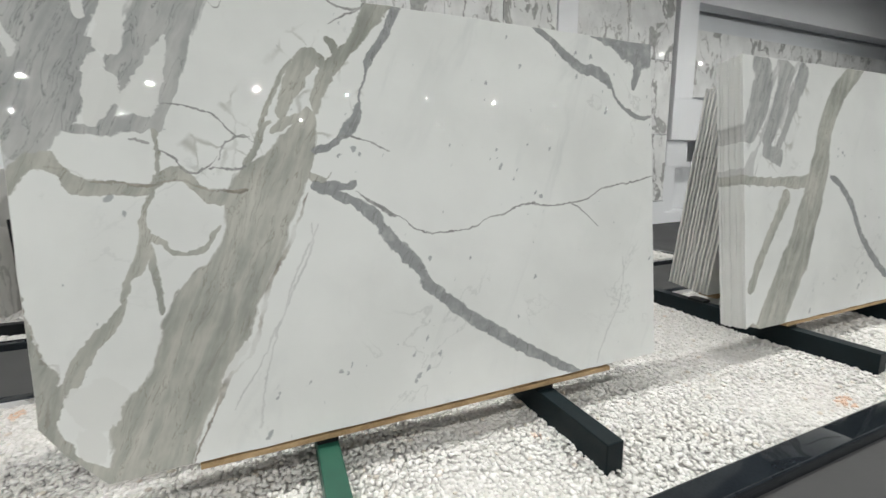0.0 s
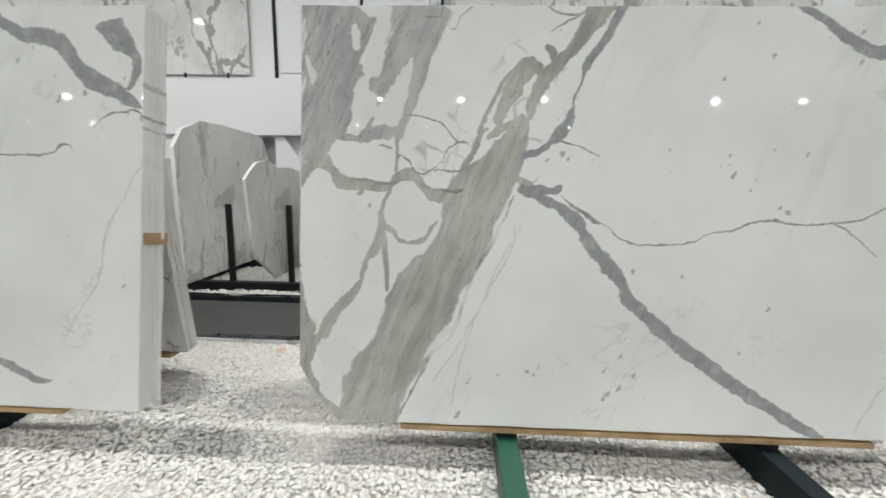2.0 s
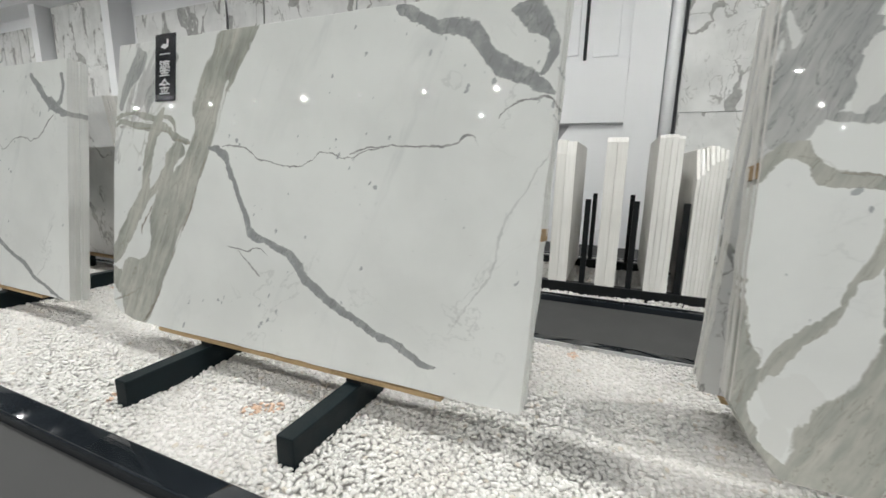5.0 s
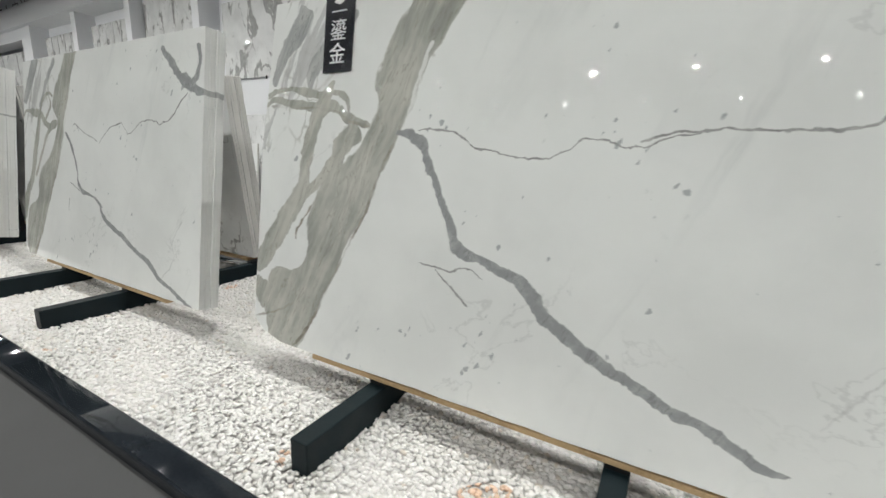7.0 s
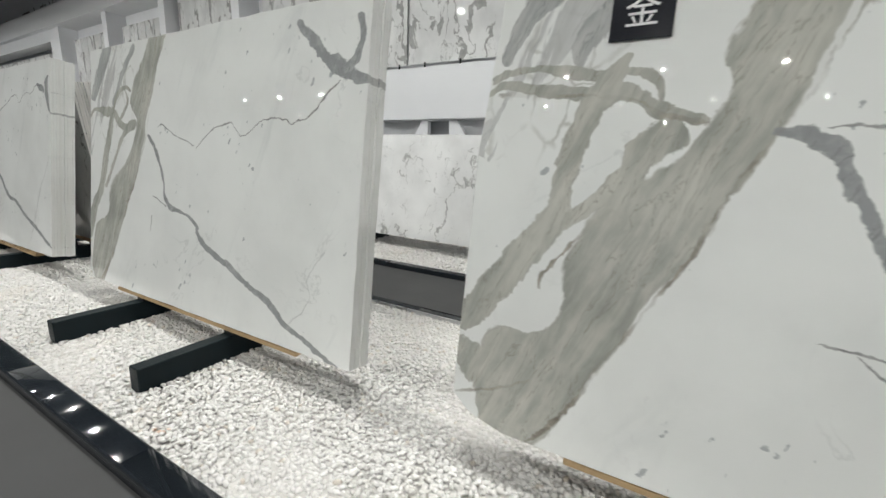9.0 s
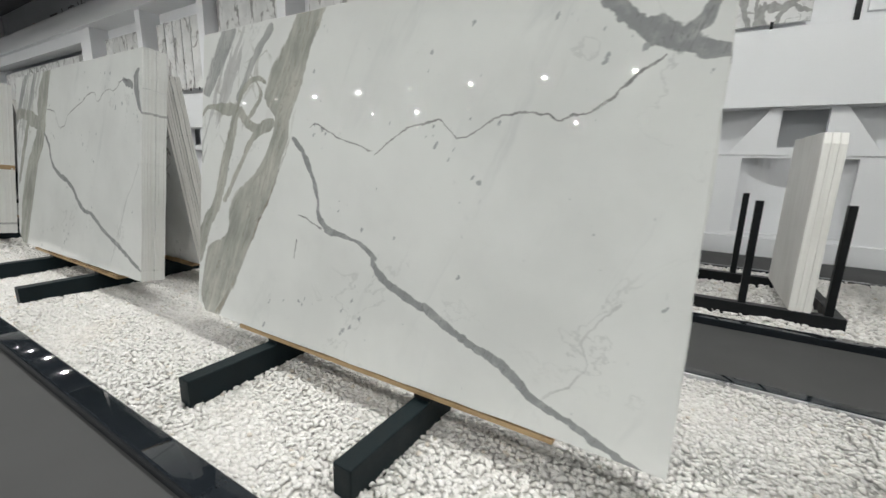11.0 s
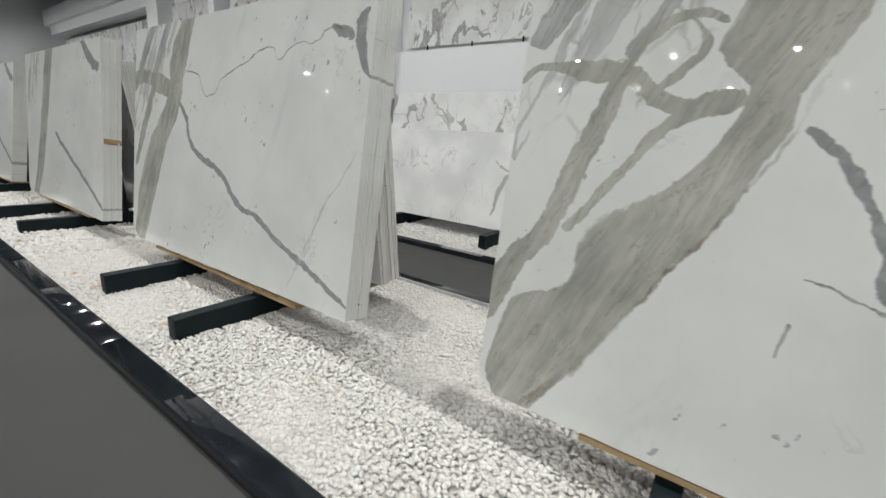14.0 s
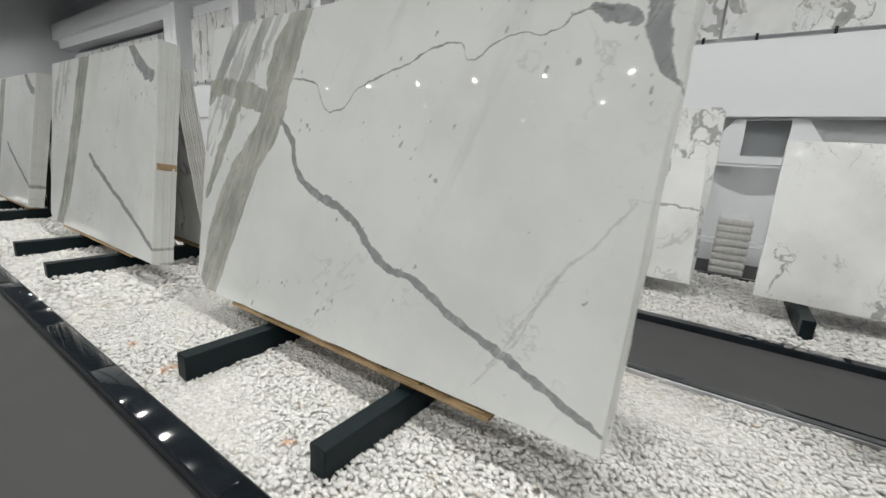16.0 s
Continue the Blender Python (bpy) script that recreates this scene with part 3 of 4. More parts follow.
    col = lay(col, [vein(n, p, haze, True)], (0.46, 0.465, 0.46), (0.64, 0.645, 0.635), (0.30, 0.30, 0.30), mottle, 0.8, 0.45, 1.0, 0.5)
    col = lay(col, smoke, (0.33, 0.34, 0.34), (0.58, 0.585, 0.57), (0.20, 0.205, 0.20), mottle, 0.95, 0.45, 0.35, 0.33, 0.7)
    col = lay(col, green, (0.30, 0.31, 0.28), (0.60, 0.595, 0.54), (0.24, 0.215, 0.175), mottle, 0.97)
    col = n.mix(n.math("MULTIPLY", top(n, isle), 0.95), col, n.mix(cloud, (0.83, 0.835, 0.81), (0.74, 0.75, 0.735))) if isle else col
    col = lay(col, grey, (0.31, 0.32, 0.325), (0.52, 0.525, 0.52), (0.16, 0.165, 0.165), n.math("MULTIPLY_ADD", fine, 0.6, n.math("MULTIPLY", crumbs, 0.2)), 0.97)
    col = lay(col, thin, (0.22, 0.22, 0.22), (0.44, 0.44, 0.43), (0.16, 0.16, 0.16), fine, 0.92)
    col = lay(col, rust, (0.20, 0.18, 0.15), (0.42, 0.385, 0.32), (0.16, 0.13, 0.10), fine, n.ramp(n.noise(p0, 3.4, 3), 0.4, 0.6, 0.15, 0.9))
    col = lay(col, faint, (0.45, 0.46, 0.45), (0.66, 0.66, 0.65), (0.4, 0.4, 0.4), fine, 0.55)
    n.put(n.p.inputs["Roughness"], n.ramp(n.noise(p0, 3.0, 3), 0.3, 0.7, 0.016, 0.03))
    return n.base(col)


def sawn_end(stone, name):
    """The same stone on its sawn ends: dull, streaked by the saw, each slab in its own tone."""
    n = Net(name, 0.5, stone.copy())
    p0 = n.coords()
    saw = n.noise(n.vec("MULTIPLY", p0, (30.0, 90.0, 1.6)), 1.0, 4, 0.6)
    tone = n.math("ADD", n.math("MULTIPLY", saw, 0.5), n.math("MULTIPLY", n.random(), 0.3))
    old = n.p.inputs["Base Color"].links[0].from_socket
    n.t.links.remove(n.p.inputs["Roughness"].links[0])
    n.bump(n.noise(p0, 120.0, 3), 0.3, 0.003)
    return n.base(n.mix(n.ramp(tone, 0.22, 0.6, 0.5, 0.1, False), old, (0.66, 0.65, 0.62)))


def veined(name, seed, scale=0.8, amount=0.9, dark=(0.25, 0.25, 0.26), rough=0.04, bold=1.0, ground=(0.80, 0.805, 0.80), lines=()):
    """Polished white marble whose grey veins follow no drawn line."""
    n = Net(name, rough)
    raw = n.coords()
    p0 = n.vec("ADD", raw, (seed * 3.7, seed * 1.3, seed * 5.1))
    wv = n.vec("SCALE", n.vec("SUBTRACT", n.noise(p0, 1.6 * scale, 4, 0.6, col=True), (0.5, 0.5, 0.5)), 0.6)
    p = n.vec("ADD", n.vec("MULTIPLY", p0, (1.5, 1.5, 0.8)), wv)
    col = n.mix(n.ramp(n.noise(p0, 1.5, 4), 0.35, 0.7), ground, tuple(0.82 * c for c in ground))
    for k, (sc, width, strength) in enumerate(((0.9, 0.035, 1.0), (1.7, 0.018, 0.8), (3.4, 0.014, 0.5))):
        q = n.vec("ADD", p, (k * 7.3, 2.1 * k, -4.4 * k))
        r = n.math("ABSOLUTE", n.math("SUBTRACT", n.noise(q, sc * scale, 4, 0.5, 0.5), 0.5))
        w = n.ramp(n.noise(q, 1.3 * scale, 2), 0.40, 0.62, 0.0, width * bold)
        m = n.math("MULTIPLY", n.math("ADD", n.math("DIVIDE", n.math("SUBTRACT", w, r), 0.008), 0.0, clamp=True), strength * amount)
        col = n.mix(m, col, n.mix(n.noise(p0, 11.0, 4), dark, (0.52, 0.52, 0.50)))
    if lines:
        crumbs = n.ramp(n.noise(p0, 9.0, 6, 0.68), 0.28, 0.72, 0.0, 1.0, False)
        bent = n.vec("ADD", raw, n.vec("SCALE", n.vec("SUBTRACT", n.noise(p0, 6.0, 4, 0.65, col=True), (0.5, 0.5, 0.5)), 0.12))
        col = n.mix(top(n, [vein(n, bent, v, False, crumbs, 0.5, 0.2) for v in lines]), col, (0.40, 0.40, 0.395))
    return n.base(col)


def sawn(name, a, b):
    n = Net(name, 0.55)
    p = n.coords()
    streak = n.noise(n.vec("MULTIPLY", p, (30.0, 60.0, 1.6)), 1.0, 4, 0.6)
    f = n.math("ADD", n.math("MULTIPLY", streak, 0.6), n.math("MULTIPLY_ADD", n.random(), 0.18, 0.1))
    f = n.math("ADD", f, n.math("MULTIPLY_ADD", n.noise(p, 2.0, 3), 0.5, -0.25))
    n.bump(n.noise(p, 120.0, 3), 0.4, 0.003)
    return n.base(n.mix(n.ramp(f, 0.25, 0.75), a, b))


def pebble_material():
    n = Net("white_pebble", 0.6)
    p, r = n.coords(), n.island()
    tint = n.mix(r, (0.60, 0.585, 0.565), (0.75, 0.735, 0.72))
    tint = n.mix(n.math("GREATER_THAN", r, 0.985), tint, (0.58, 0.52, 0.45))
    spot_of_rust = n.math("MULTIPLY", n.ramp(n.noise(p, 2.7, 1), 0.75, 0.765), n.ramp(r, 0.35, 0.4, 0.0, 0.8))
    tint = n.mix(spot_of_rust, tint, (0.60, 0.33, 0.17))
    stain = n.ramp(n.noise(p, 1.1, 4), 0.60, 0.74, 0.0, 0.22)
    n.bump(n.noise(p, 160.0, 2), 0.25, 0.002)
    return n.base(n.mix(stain, n.mix(n.math("MULTIPLY", n.noise(p, 70.0, 3), 0.4), tint, (0.72, 0.70, 0.67)), (0.62, 0.54, 0.45)))


M_EDGE = sawn("sawn_marble_edge", (0.56, 0.55, 0.52), (0.76, 0.75, 0.725))
M_PALE = sawn("pale_cut_marble", (0.70, 0.69, 0.66), (0.85, 0.84, 0.815))
M_PEBBLE = pebble_material()
M_BED = surface("pebble_bed", (0.46, 0.445, 0.425), (0.60, 0.585, 0.56), 0.9, 3.0, 0.8, fine=60)
M_FLOOR = surface("grey_carpet", (0.050, 0.050, 0.051), (0.064, 0.064, 0.065), 0.85, 1.2, 0.25, fine=240)
M_BLACK = surface("black_polished_stone", (0.012, 0.015, 0.019), (0.019, 0.023, 0.028), 0.06, 5.0, 0.0)
M_STEEL = surface("dark_green_painted_steel", (0.003, 0.008, 0.010), (0.005, 0.012, 0.015), 0.5, 8.0, 0.12, fine=220, sheen=0.22)
M_GREEN = surface("green_painted_steel", (0.010, 0.060, 0.040), (0.016, 0.085, 0.055), 0.42, 8.0, 0.12, fine=220)
M_DARKSTEEL = surface("black_painted_steel", (0.006, 0.007, 0.008), (0.010, 0.011, 0.012), 0.45, 8.0, 0.1, sheen=0.22)
M_WOOD = surface("raw_pine", (0.27, 0.175, 0.085), (0.44, 0.31, 0.17), 0.75, 9.0, 0.3, spread=0.3)
M_WHITE = surface("white_wall_paint", (0.775, 0.785, 0.805), (0.81, 0.82, 0.84), 0.55, 0.7, 0.05)
M_GREYWALL = surface("grey_wall_paint", (0.60, 0.62, 0.645), (0.65, 0.67, 0.695), 0.6, 0.7, 0.05)
M_UPPER = surface("mid_grey_wall_paint", (0.30, 0.31, 0.33), (0.35, 0.36, 0.38), 0.6, 0.7, 0.05)
M_CEIL = surface("dark_grey_ceiling", (0.10, 0.10, 0.105), (0.13, 0.13, 0.135), 0.8, 0.8, 0.05)
# silver that stands in for white pebbles mirrored in the kerb face
M_KERB_REFLECTION = surface("brushed_aluminium", (0.55, 0.55, 0.56), (0.66, 0.66, 0.67), 0.3, 6.0, 0.05, metal=0.9)
M_SIGN = surface("black_acrylic", (0.012, 0.013, 0.018), (0.017, 0.018, 0.023), 0.18, 6.0, 0.0)
M_INK = surface("white_print", (0.78, 0.78, 0.78), (0.82, 0.82, 0.82), 0.5, 9.0, 0.0)
M_RED = surface("dull_red_print", (0.42, 0.10, 0.09), (0.48, 0.13, 0.11), 0.5, 9.0, 0.0)
M_DARKINK = surface("dark_letter", (0.12, 0.11, 0.12), (0.16, 0.15, 0.16), 0.5, 9.0, 0.0)
M_WALLMARBLE = [veined("wall_marble_%s" % "abcd"[i], 2.0 + i, 0.75 + 0.12 * i, 0.95, (0.2, 0.2, 0.205)) for i in range(4)]
M_ROWMARBLE = [veined("row_marble_%s" % "abc"[i], 11.0 + 2.3 * i, 1.2 + 0.2 * i, 1.0, (0.22, 0.22, 0.225), bold=0.42) for i in range(3)]
M_GREYSLAB = veined("clouded_marble", 31.0, 0.7, 0.75, (0.36, 0.36, 0.35), 0.12, 1.3, (0.80, 0.795, 0.77))
M_BOLD = veined("bold_veined_marble", 15.0, 1.1, 0.5, (0.3, 0.3, 0.3), bold=0.3, lines=(
    ((2.62, 1.36, 0.03), (2.55, 1.0, 0.035), (2.42, 0.86, 0.03), (2.2, 0.72, 0.03), (2.05, 0.2, 0.03)),
    ((2.4, 0.88, 0.008), (2.62, 0.84, 0.012), (3.06, 0.8, 0.008)), ((2.0, 0.96, 0.008), (2.2, 0.84, 0.012), (2.4, 0.86, 0.01))))
M_LENS = bpy.data.materials.new("lamp_lens")
M_LENS.use_nodes = True
M_LENS.node_tree.nodes["Principled BSDF"].inputs["Emission Color"].default_value = (1, 0.97, 0.92, 1)
M_LENS.node_tree.nodes["Principled BSDF"].inputs["Emission Strength"].default_value = 15


# ---------------------------------------------------------------- mesh helpers
def part(name, bm, material, parent=None, label="", smooth=False):
    me = bpy.data.meshes.new(name)
    bm.normal_update()
    bm.to_mesh(me)
    bm.free()
    for m in material if isinstance(material, (list, tuple)) else [material]:
        me.materials.append(m)
    if smooth:
        me.polygons.foreach_set("use_smooth", [True] * len(me.polygons))
    ob = new(name, me)
    if parent is not None:
        ob.parent = parent
    if label:
        ob["label"] = label
    return ob


def empty(name, m, label, category, group="", kind=""):
    ob = new(name)
    ob.empty_display_size = 0.1
    ob.matrix_basis = m
    return tagged(ob, label, category, group, kind)


def box(x0, x1, y0, y1, z0, z1, bevel=0.0, segs=2, bm=None):
    out = bm or bmesh.new()
    made = bmesh.ops.create_cube(out, size=1.0)["verts"]
    for v in made:
        v.co = Vector((x0 + (v.co.x + 0.5) * (x1 - x0), y0 + (v.co.y + 0.5) * (y1 - y0), z0 + (v.co.z + 0.5) * (z1 - z0)))
    if bevel:
        edges = list({e for v in made for e in v.link_edges})
        bmesh.ops.bevel(out, geom=edges, offset=bevel, segments=segs, affect="EDGES", profile=0.5)
    return out


def cylinder(r, z0, z1, segs=20, r2=None, bm=None, at=(0, 0)):
    out = bm or bmesh.new()
    made = bmesh.ops.create_cone(out, cap_ends=True, segments=segs, radius1=r, radius2=r if r2 is None else r2, depth=z1 - z0)["verts"]
    bmesh.ops.translate(out, verts=made, vec=(at[0], at[1], (z0 + z1) / 2))
    return out


def plate(outline, y0, y1, holes=(), bevel=0.0):
    """An upright plate in x and z with its outline and holes, between y0 (front) and y1."""
    bm = bmesh.new()
    edges = []
    for loop in (outline, *holes):
        vs = [bm.verts.new((x, y0, z)) for x, z in loop]
        edges += [bm.edges.new((vs[i], vs[(i + 1) % len(vs)])) for i in range(len(vs))]
    if holes:
        bmesh.ops.triangle_fill(bm, edges=edges, use_beauty=True)
    else:
        bm.faces.new(bm.verts)
    faces = list(bm.faces)
    ext = bmesh.ops.extrude_face_region(bm, geom=faces)
    bmesh.ops.translate(bm, verts=[g for g in ext["geom"] if isinstance(g, bmesh.types.BMVert)], vec=(0, y1 - y0, 0))
    bmesh.ops.recalc_face_normals(bm, faces=bm.faces)
    if bevel:
        rim = [e for e in bm.edges if len(e.link_faces) == 2 and e.calc_face_angle(0) > 1.0 and abs(e.verts[0].co.y - e.verts[1].co.y) < 1e-6]
        bmesh.ops.bevel(bm, geom=rim, offset=bevel, segments=1, affect="EDGES")
    return bm


def rough_outline(corners, step, amount, seed):
    """The outline with small chips along its sides."""
    rnd, out = random.Random(seed), []
    for (x0, z0), (x1, z1) in zip(corners, corners[1:] + corners[:1]):
        k = max(1, int(math.hypot(x1 - x0, z1 - z0) / step))
        for i in range(k):
            f = i / k
            j = amount if i else 0.0
            out.append((x0 + (x1 - x0) * f + rnd.uniform(-j, j), z0 + (z1 - z0) * f + rnd.uniform(-j, j)))
    return out


def written(text, size):
    """Letters as a mesh in the x-z plane, centred, facing -y."""
    cu = bpy.data.curves.new("letters", "FONT")
    cu.body, cu.size, cu.align_x, cu.align_y, cu.extrude = text, size, "CENTER", "CENTER", 0.0015
    ob = bpy.data.objects.new("letters", cu)
    scene.collection.objects.link(ob)
    bpy.context.view_layer.update()
    me = bpy.data.meshes.new_from_object(ob.evaluated_get(bpy.context.evaluated_depsgraph_get()))
    bm = bmesh.new()
    bm.from_mesh(me)
    bpy.data.objects.remove(ob)
    bmesh.ops.rotate(bm, verts=bm.verts, cent=(0, 0, 0), matrix=Matrix.Rotation(radians(90), 3, "X"))
    return bm


# ---------------------------------------------------------------- floor, walls, ceiling
X0, X1, Y0, Y1, TOP = -41.4, 22.0, -14.0, 9.1, 8.9
tagged(part("floor", box(X0, X1, Y0, Y1, FLOOR_Z - 0.2, FLOOR_Z), M_FLOOR), "smooth mid-grey carpeted showroom floor", "floor", kind="structure")
tagged(part("ceiling", box(X0, X1, Y0, Y1, TOP, TOP + 0.2), M_CEIL), "dark grey hall ceiling", "ceiling", kind="structure")
tagged(part("wall_west", box(X0 - 0.2, X0, Y0, Y1, FLOOR_Z, TOP), M_WHITE), "plain off-white end wall of the hall", "wall", kind="structure")
tagged(part("wall_east", box(X1, X1 + 0.2, Y0, Y1, FLOOR_Z, TOP), M_GREYWALL), "plain pale grey end wall of the hall", "wall", kind="structure")
tagged(part("wall_south", box(X0, X1, Y0 - 0.2, Y0, FLOOR_Z, 4.7), M_WHITE), "plain white wall across the hall", "wall", kind="structure")
tagged(part("wall_south_upper", box(X0, X1, Y0 - 0.2, Y0, 4.7, TOP), M_UPPER), "plain grey upper wall across the hall", "wall", kind="structure")
tagged(part("wall_north", box(X0, X1, Y1, Y1 + 0.2, FLOOR_Z, TOP), M_GREYWALL), "plain grey wall behind the display front", "wall", kind="structure")


# ---------------------------------------------------------------- pebble beds and kerbs
def pebbles(name, x0, x1, y0, y1, step, size, z, seed, label):
    """A layer of loose flat pebbles as one mesh."""
    rng = np.random.default_rng(seed)
    ico = bmesh.new()
    bmesh.ops.create_icosphere(ico, subdivisions=1, radius=1.0)
    base = np.array([v.co[:] for v in ico.verts])
    tris = np.array([[v.index for v in f.verts] for f in ico.faces])
    ico.free()
    gx, gy = np.meshgrid(np.arange(x0, x1, step), np.arange(y0, y1, step * 0.9))
    c = np.stack([gx.ravel(), gy.ravel(), np.full(gx.size, z)], 1)
    k = len(c)
    c[:, :2] += rng.uniform(-0.42, 0.42, (k, 2)) * step
    c[:, 0], c[:, 1] = c[:, 0].clip(x0, x1), c[:, 1].clip(y0, y1)
    c[:, 2] += rng.uniform(-0.3, 0.3, k) * size + 0.012 * np.sin(c[:, 0] * 3.1 + np.sin(c[:, 1] * 4)) * np.sin(c[:, 1] * 3.7)
    s = size * rng.uniform(0.62, 1.15, (k, 1)) * np.stack([rng.uniform(0.85, 1.25, k), rng.uniform(0.62, 0.95, k), rng.uniform(0.42, 0.68, k)], 1)
    v = base[None] * (1 + rng.uniform(-0.13, 0.13, (k, len(base), 1))) * s[:, None]
    a, b = rng.uniform(0, 2 * np.pi, k), rng.normal(0, 0.42, k)
    ca, sa, cb, sb = np.cos(a)[:, None], np.sin(a)[:, None], np.cos(b)[:, None], np.sin(b)[:, None]
    y, zz = v[..., 1] * cb - v[..., 2] * sb, v[..., 1] * sb + v[..., 2] * cb
    v = np.stack([v[..., 0] * ca - y * sa, v[..., 0] * sa + y * ca, zz], -1) + c[:, None]
    faces = (tris[None] + (np.arange(k) * len(base))[:, None, None]).reshape(-1)
    me = bpy.data.meshes.new(name)
    me.vertices.add(k * len(base))
    me.vertices.foreach_set("co", v.reshape(-1))
    me.loops.add(len(faces))
    me.loops.foreach_set("vertex_index", faces.astype(np.int32))
    me.polygons.add(len(faces) // 3)
    me.polygons.foreach_set("loop_start", np.arange(0, len(faces), 3, dtype=np.int32))
    me.polygons.foreach_set("use_smooth", np.ones(len(faces) // 3, dtype=bool))
    me.update(calc_edges=True)
    me.materials.append(M_PEBBLE)
    return tagged(new(name, me), label, "pebbles", kind="stuff")


def bed(name, x0, x1, y0, y1):
    bm = bmesh.new()
    nx, ny = int((x1 - x0) / 0.25), 8
    grid = [[bm.verts.new((x0 + (x1 - x0) * i / nx, y0 + (y1 - y0) * j / ny, PEBBLE_Z - 0.010)) for j in range(ny + 1)] for i in range(nx + 1)]
    for i in range(nx):
        for j in range(ny):
            bm.faces.new((grid[i][j], grid[i + 1][j], grid[i + 1][j + 1], grid[i][j + 1]))
    tagged(part(name, bm, M_BED), "pale gravel base of the pebble bed", "ground", kind="structure")


FRONT = (-30.0, 9.0, 1.116, 3.265)
REAR = (-30.0, 6.2, 4.67, 7.05)
bed("ground", *FRONT)
bed("ground_rear", *REAR)
pebbles("pebbles", -13.2, 4.6, FRONT[2], FRONT[3], 0.0252, 0.0188, PEBBLE_Z, 1, "loose white rounded pebbles filling the display bed")
pebbles("pebbles", FRONT[0], -13.2, FRONT[2], FRONT[3], 0.05, 0.034, PEBBLE_Z, 2, "loose white rounded pebbles filling the display bed")
pebbles("pebbles", 4.6, FRONT[1], FRONT[2], FRONT[3], 0.05, 0.034, PEBBLE_Z, 3, "loose white rounded pebbles filling the display bed")
pebbles("pebbles", -16.0, REAR[1], REAR[2], REAR[3], 0.043, 0.03, PEBBLE_Z + 0.006, 4, "loose white rounded pebbles filling the rear bed")


def kerb_stone(x0, x1, y0, y1):
    """One length of kerb with eased edges and a faintly crowned polished top."""
    prof = [(y0, FLOOR_Z - 0.02), (y0, -0.014), (y0 + 0.003, -0.007), (y0 + 0.009, -0.003)]
    prof += [(y0 + 0.009 + (y1 - y0 - 0.018) * f, -0.003 + 0.0012 * (1 - (2 * f - 1) ** 2)) for f in (0.03, 0.2, 0.4, 0.6, 0.8, 0.97)]
    prof += [(y1 - 0.009, -0.003), (y1 - 0.003, -0.007), (y1, -0.014), (y1, FLOOR_Z - 0.02)]
    bm = bmesh.new()
    a, b = [[bm.verts.new((x, y, z)) for y, z in prof] for x in (x0, x1)]
    k = len(prof)
    for i in range(k):
        f = bm.faces.new((a[i], a[(i + 1) % k], b[(i + 1) % k], b[i]))
        f.smooth = 3 < i < k - 5
    bm.faces.new(a)
    bm.faces.new(b[::-1])
    bmesh.ops.recalc_face_normals(bm, faces=bm.faces)
    return bm


def kerb(x0, x1, y0, y1, step):
    """A run of polished stone lengths with a rounded top, butted end to end."""
    thing = empty("kerb", pose(0, 0, 0), "polished black stone kerb along the pebble bed", "kerb", kind="structure")
    x = x0
    while x < x1 - 0.01:
        e = min(x + step, x1)
        part("kerb_stone", kerb_stone(x + 0.001, e - 0.001, y0, y1), M_BLACK, thing)
        x = e
    return thing


kerb(FRONT[0], FRONT[1], 0.968, 1.113, 2.4)
kerb(FRONT[0], FRONT[1], 3.285, 3.385, 2.4)
kerb(REAR[0], REAR[1], 4.55, 4.668, 2.4)
kerb(REAR[0], REAR[1], 7.052, 7.15, 2.4)
# added strip: the pebbles' reflection on the kerb's inner face, made as a part
tagged(part("trim", box(FRONT[0], FRONT[1], 3.267, 3.283, FLOOR_Z, -0.004, 0.003, 1), M_KERB_REFLECTION), "thin silver strip standing in for the pebbles' reflection in the kerb", "trim", kind="structure")
tagged(part("kerb_end", box(REAR[1] + 0.002, REAR[1] + 0.1, 4.55, 7.15, FLOOR_Z - 0.02, 0.0, 0.012, 3), M_BLACK), "polished black stone end of the kerb", "kerb", kind="structure")


# ---------------------------------------------------------------- marble bundles on their racks
SLAB_T = 0.0205


def bundle(x, y0, k, corners, count, faces, ends, label, seed, z0=0.19, back=False, gap=0.0007, name="marble_slab_bundle", group="slab bundles on racks"):
    """Slabs of one block stacked face to face, leaning on the rack."""
    lean = math.degrees(math.atan(k))
    y = y0 + k * z0
    thing = empty(name, pose(x, y, z0, lean if back else -lean, 0, 0), label, "marble slabs", group)
    rnd = random.Random(seed)
    shared = None
    for i in range(count):
        first = (i == count - 1) if back else (i == 0)
        if first or i % 3 == 0 or shared is None:
            bm = plate(rough_outline(corners, 0.11, 0.003 if first else 0.006, seed * 31 + i), 0.0, SLAB_T, bevel=0.0016)
            for f in bm.faces:
                f.material_index = 0 if abs(f.normal.y) > 0.9 else 1
            ob = part("slab", bm, [faces, ends], thing)
            shared = ob.data
        else:
            ob = new("slab", shared)
            ob.parent = thing
        dx = 0.0 if first else rnd.uniform(-0.006, 0.006)
        ob.matrix_basis = pose(dx, i * (SLAB_T + gap), 0.0 if first else rnd.uniform(-0.004, 0.004))
    return thing


def rack(x, beams, y_front=1.30, y_back=3.2, materials=None, top=0.125, tall=1.75, mid=2.28):
    """Two steel beams on the pebbles with leaning uprights and tie rails."""
    thing = empty("slab_rack", pose(x, y_front, PEBBLE_Z), "dark green steel A-frame rack standing in the pebbles", "rack", "slab racks")
    for i, b in enumerate(beams):
        m = materials[i] if materials else M_STEEL
        part("beam", box(b - x - 0.05, b - x + 0.05, 0, y_back - y_front, -0.06, top - PEBBLE_Z, 0.006), m, thing)
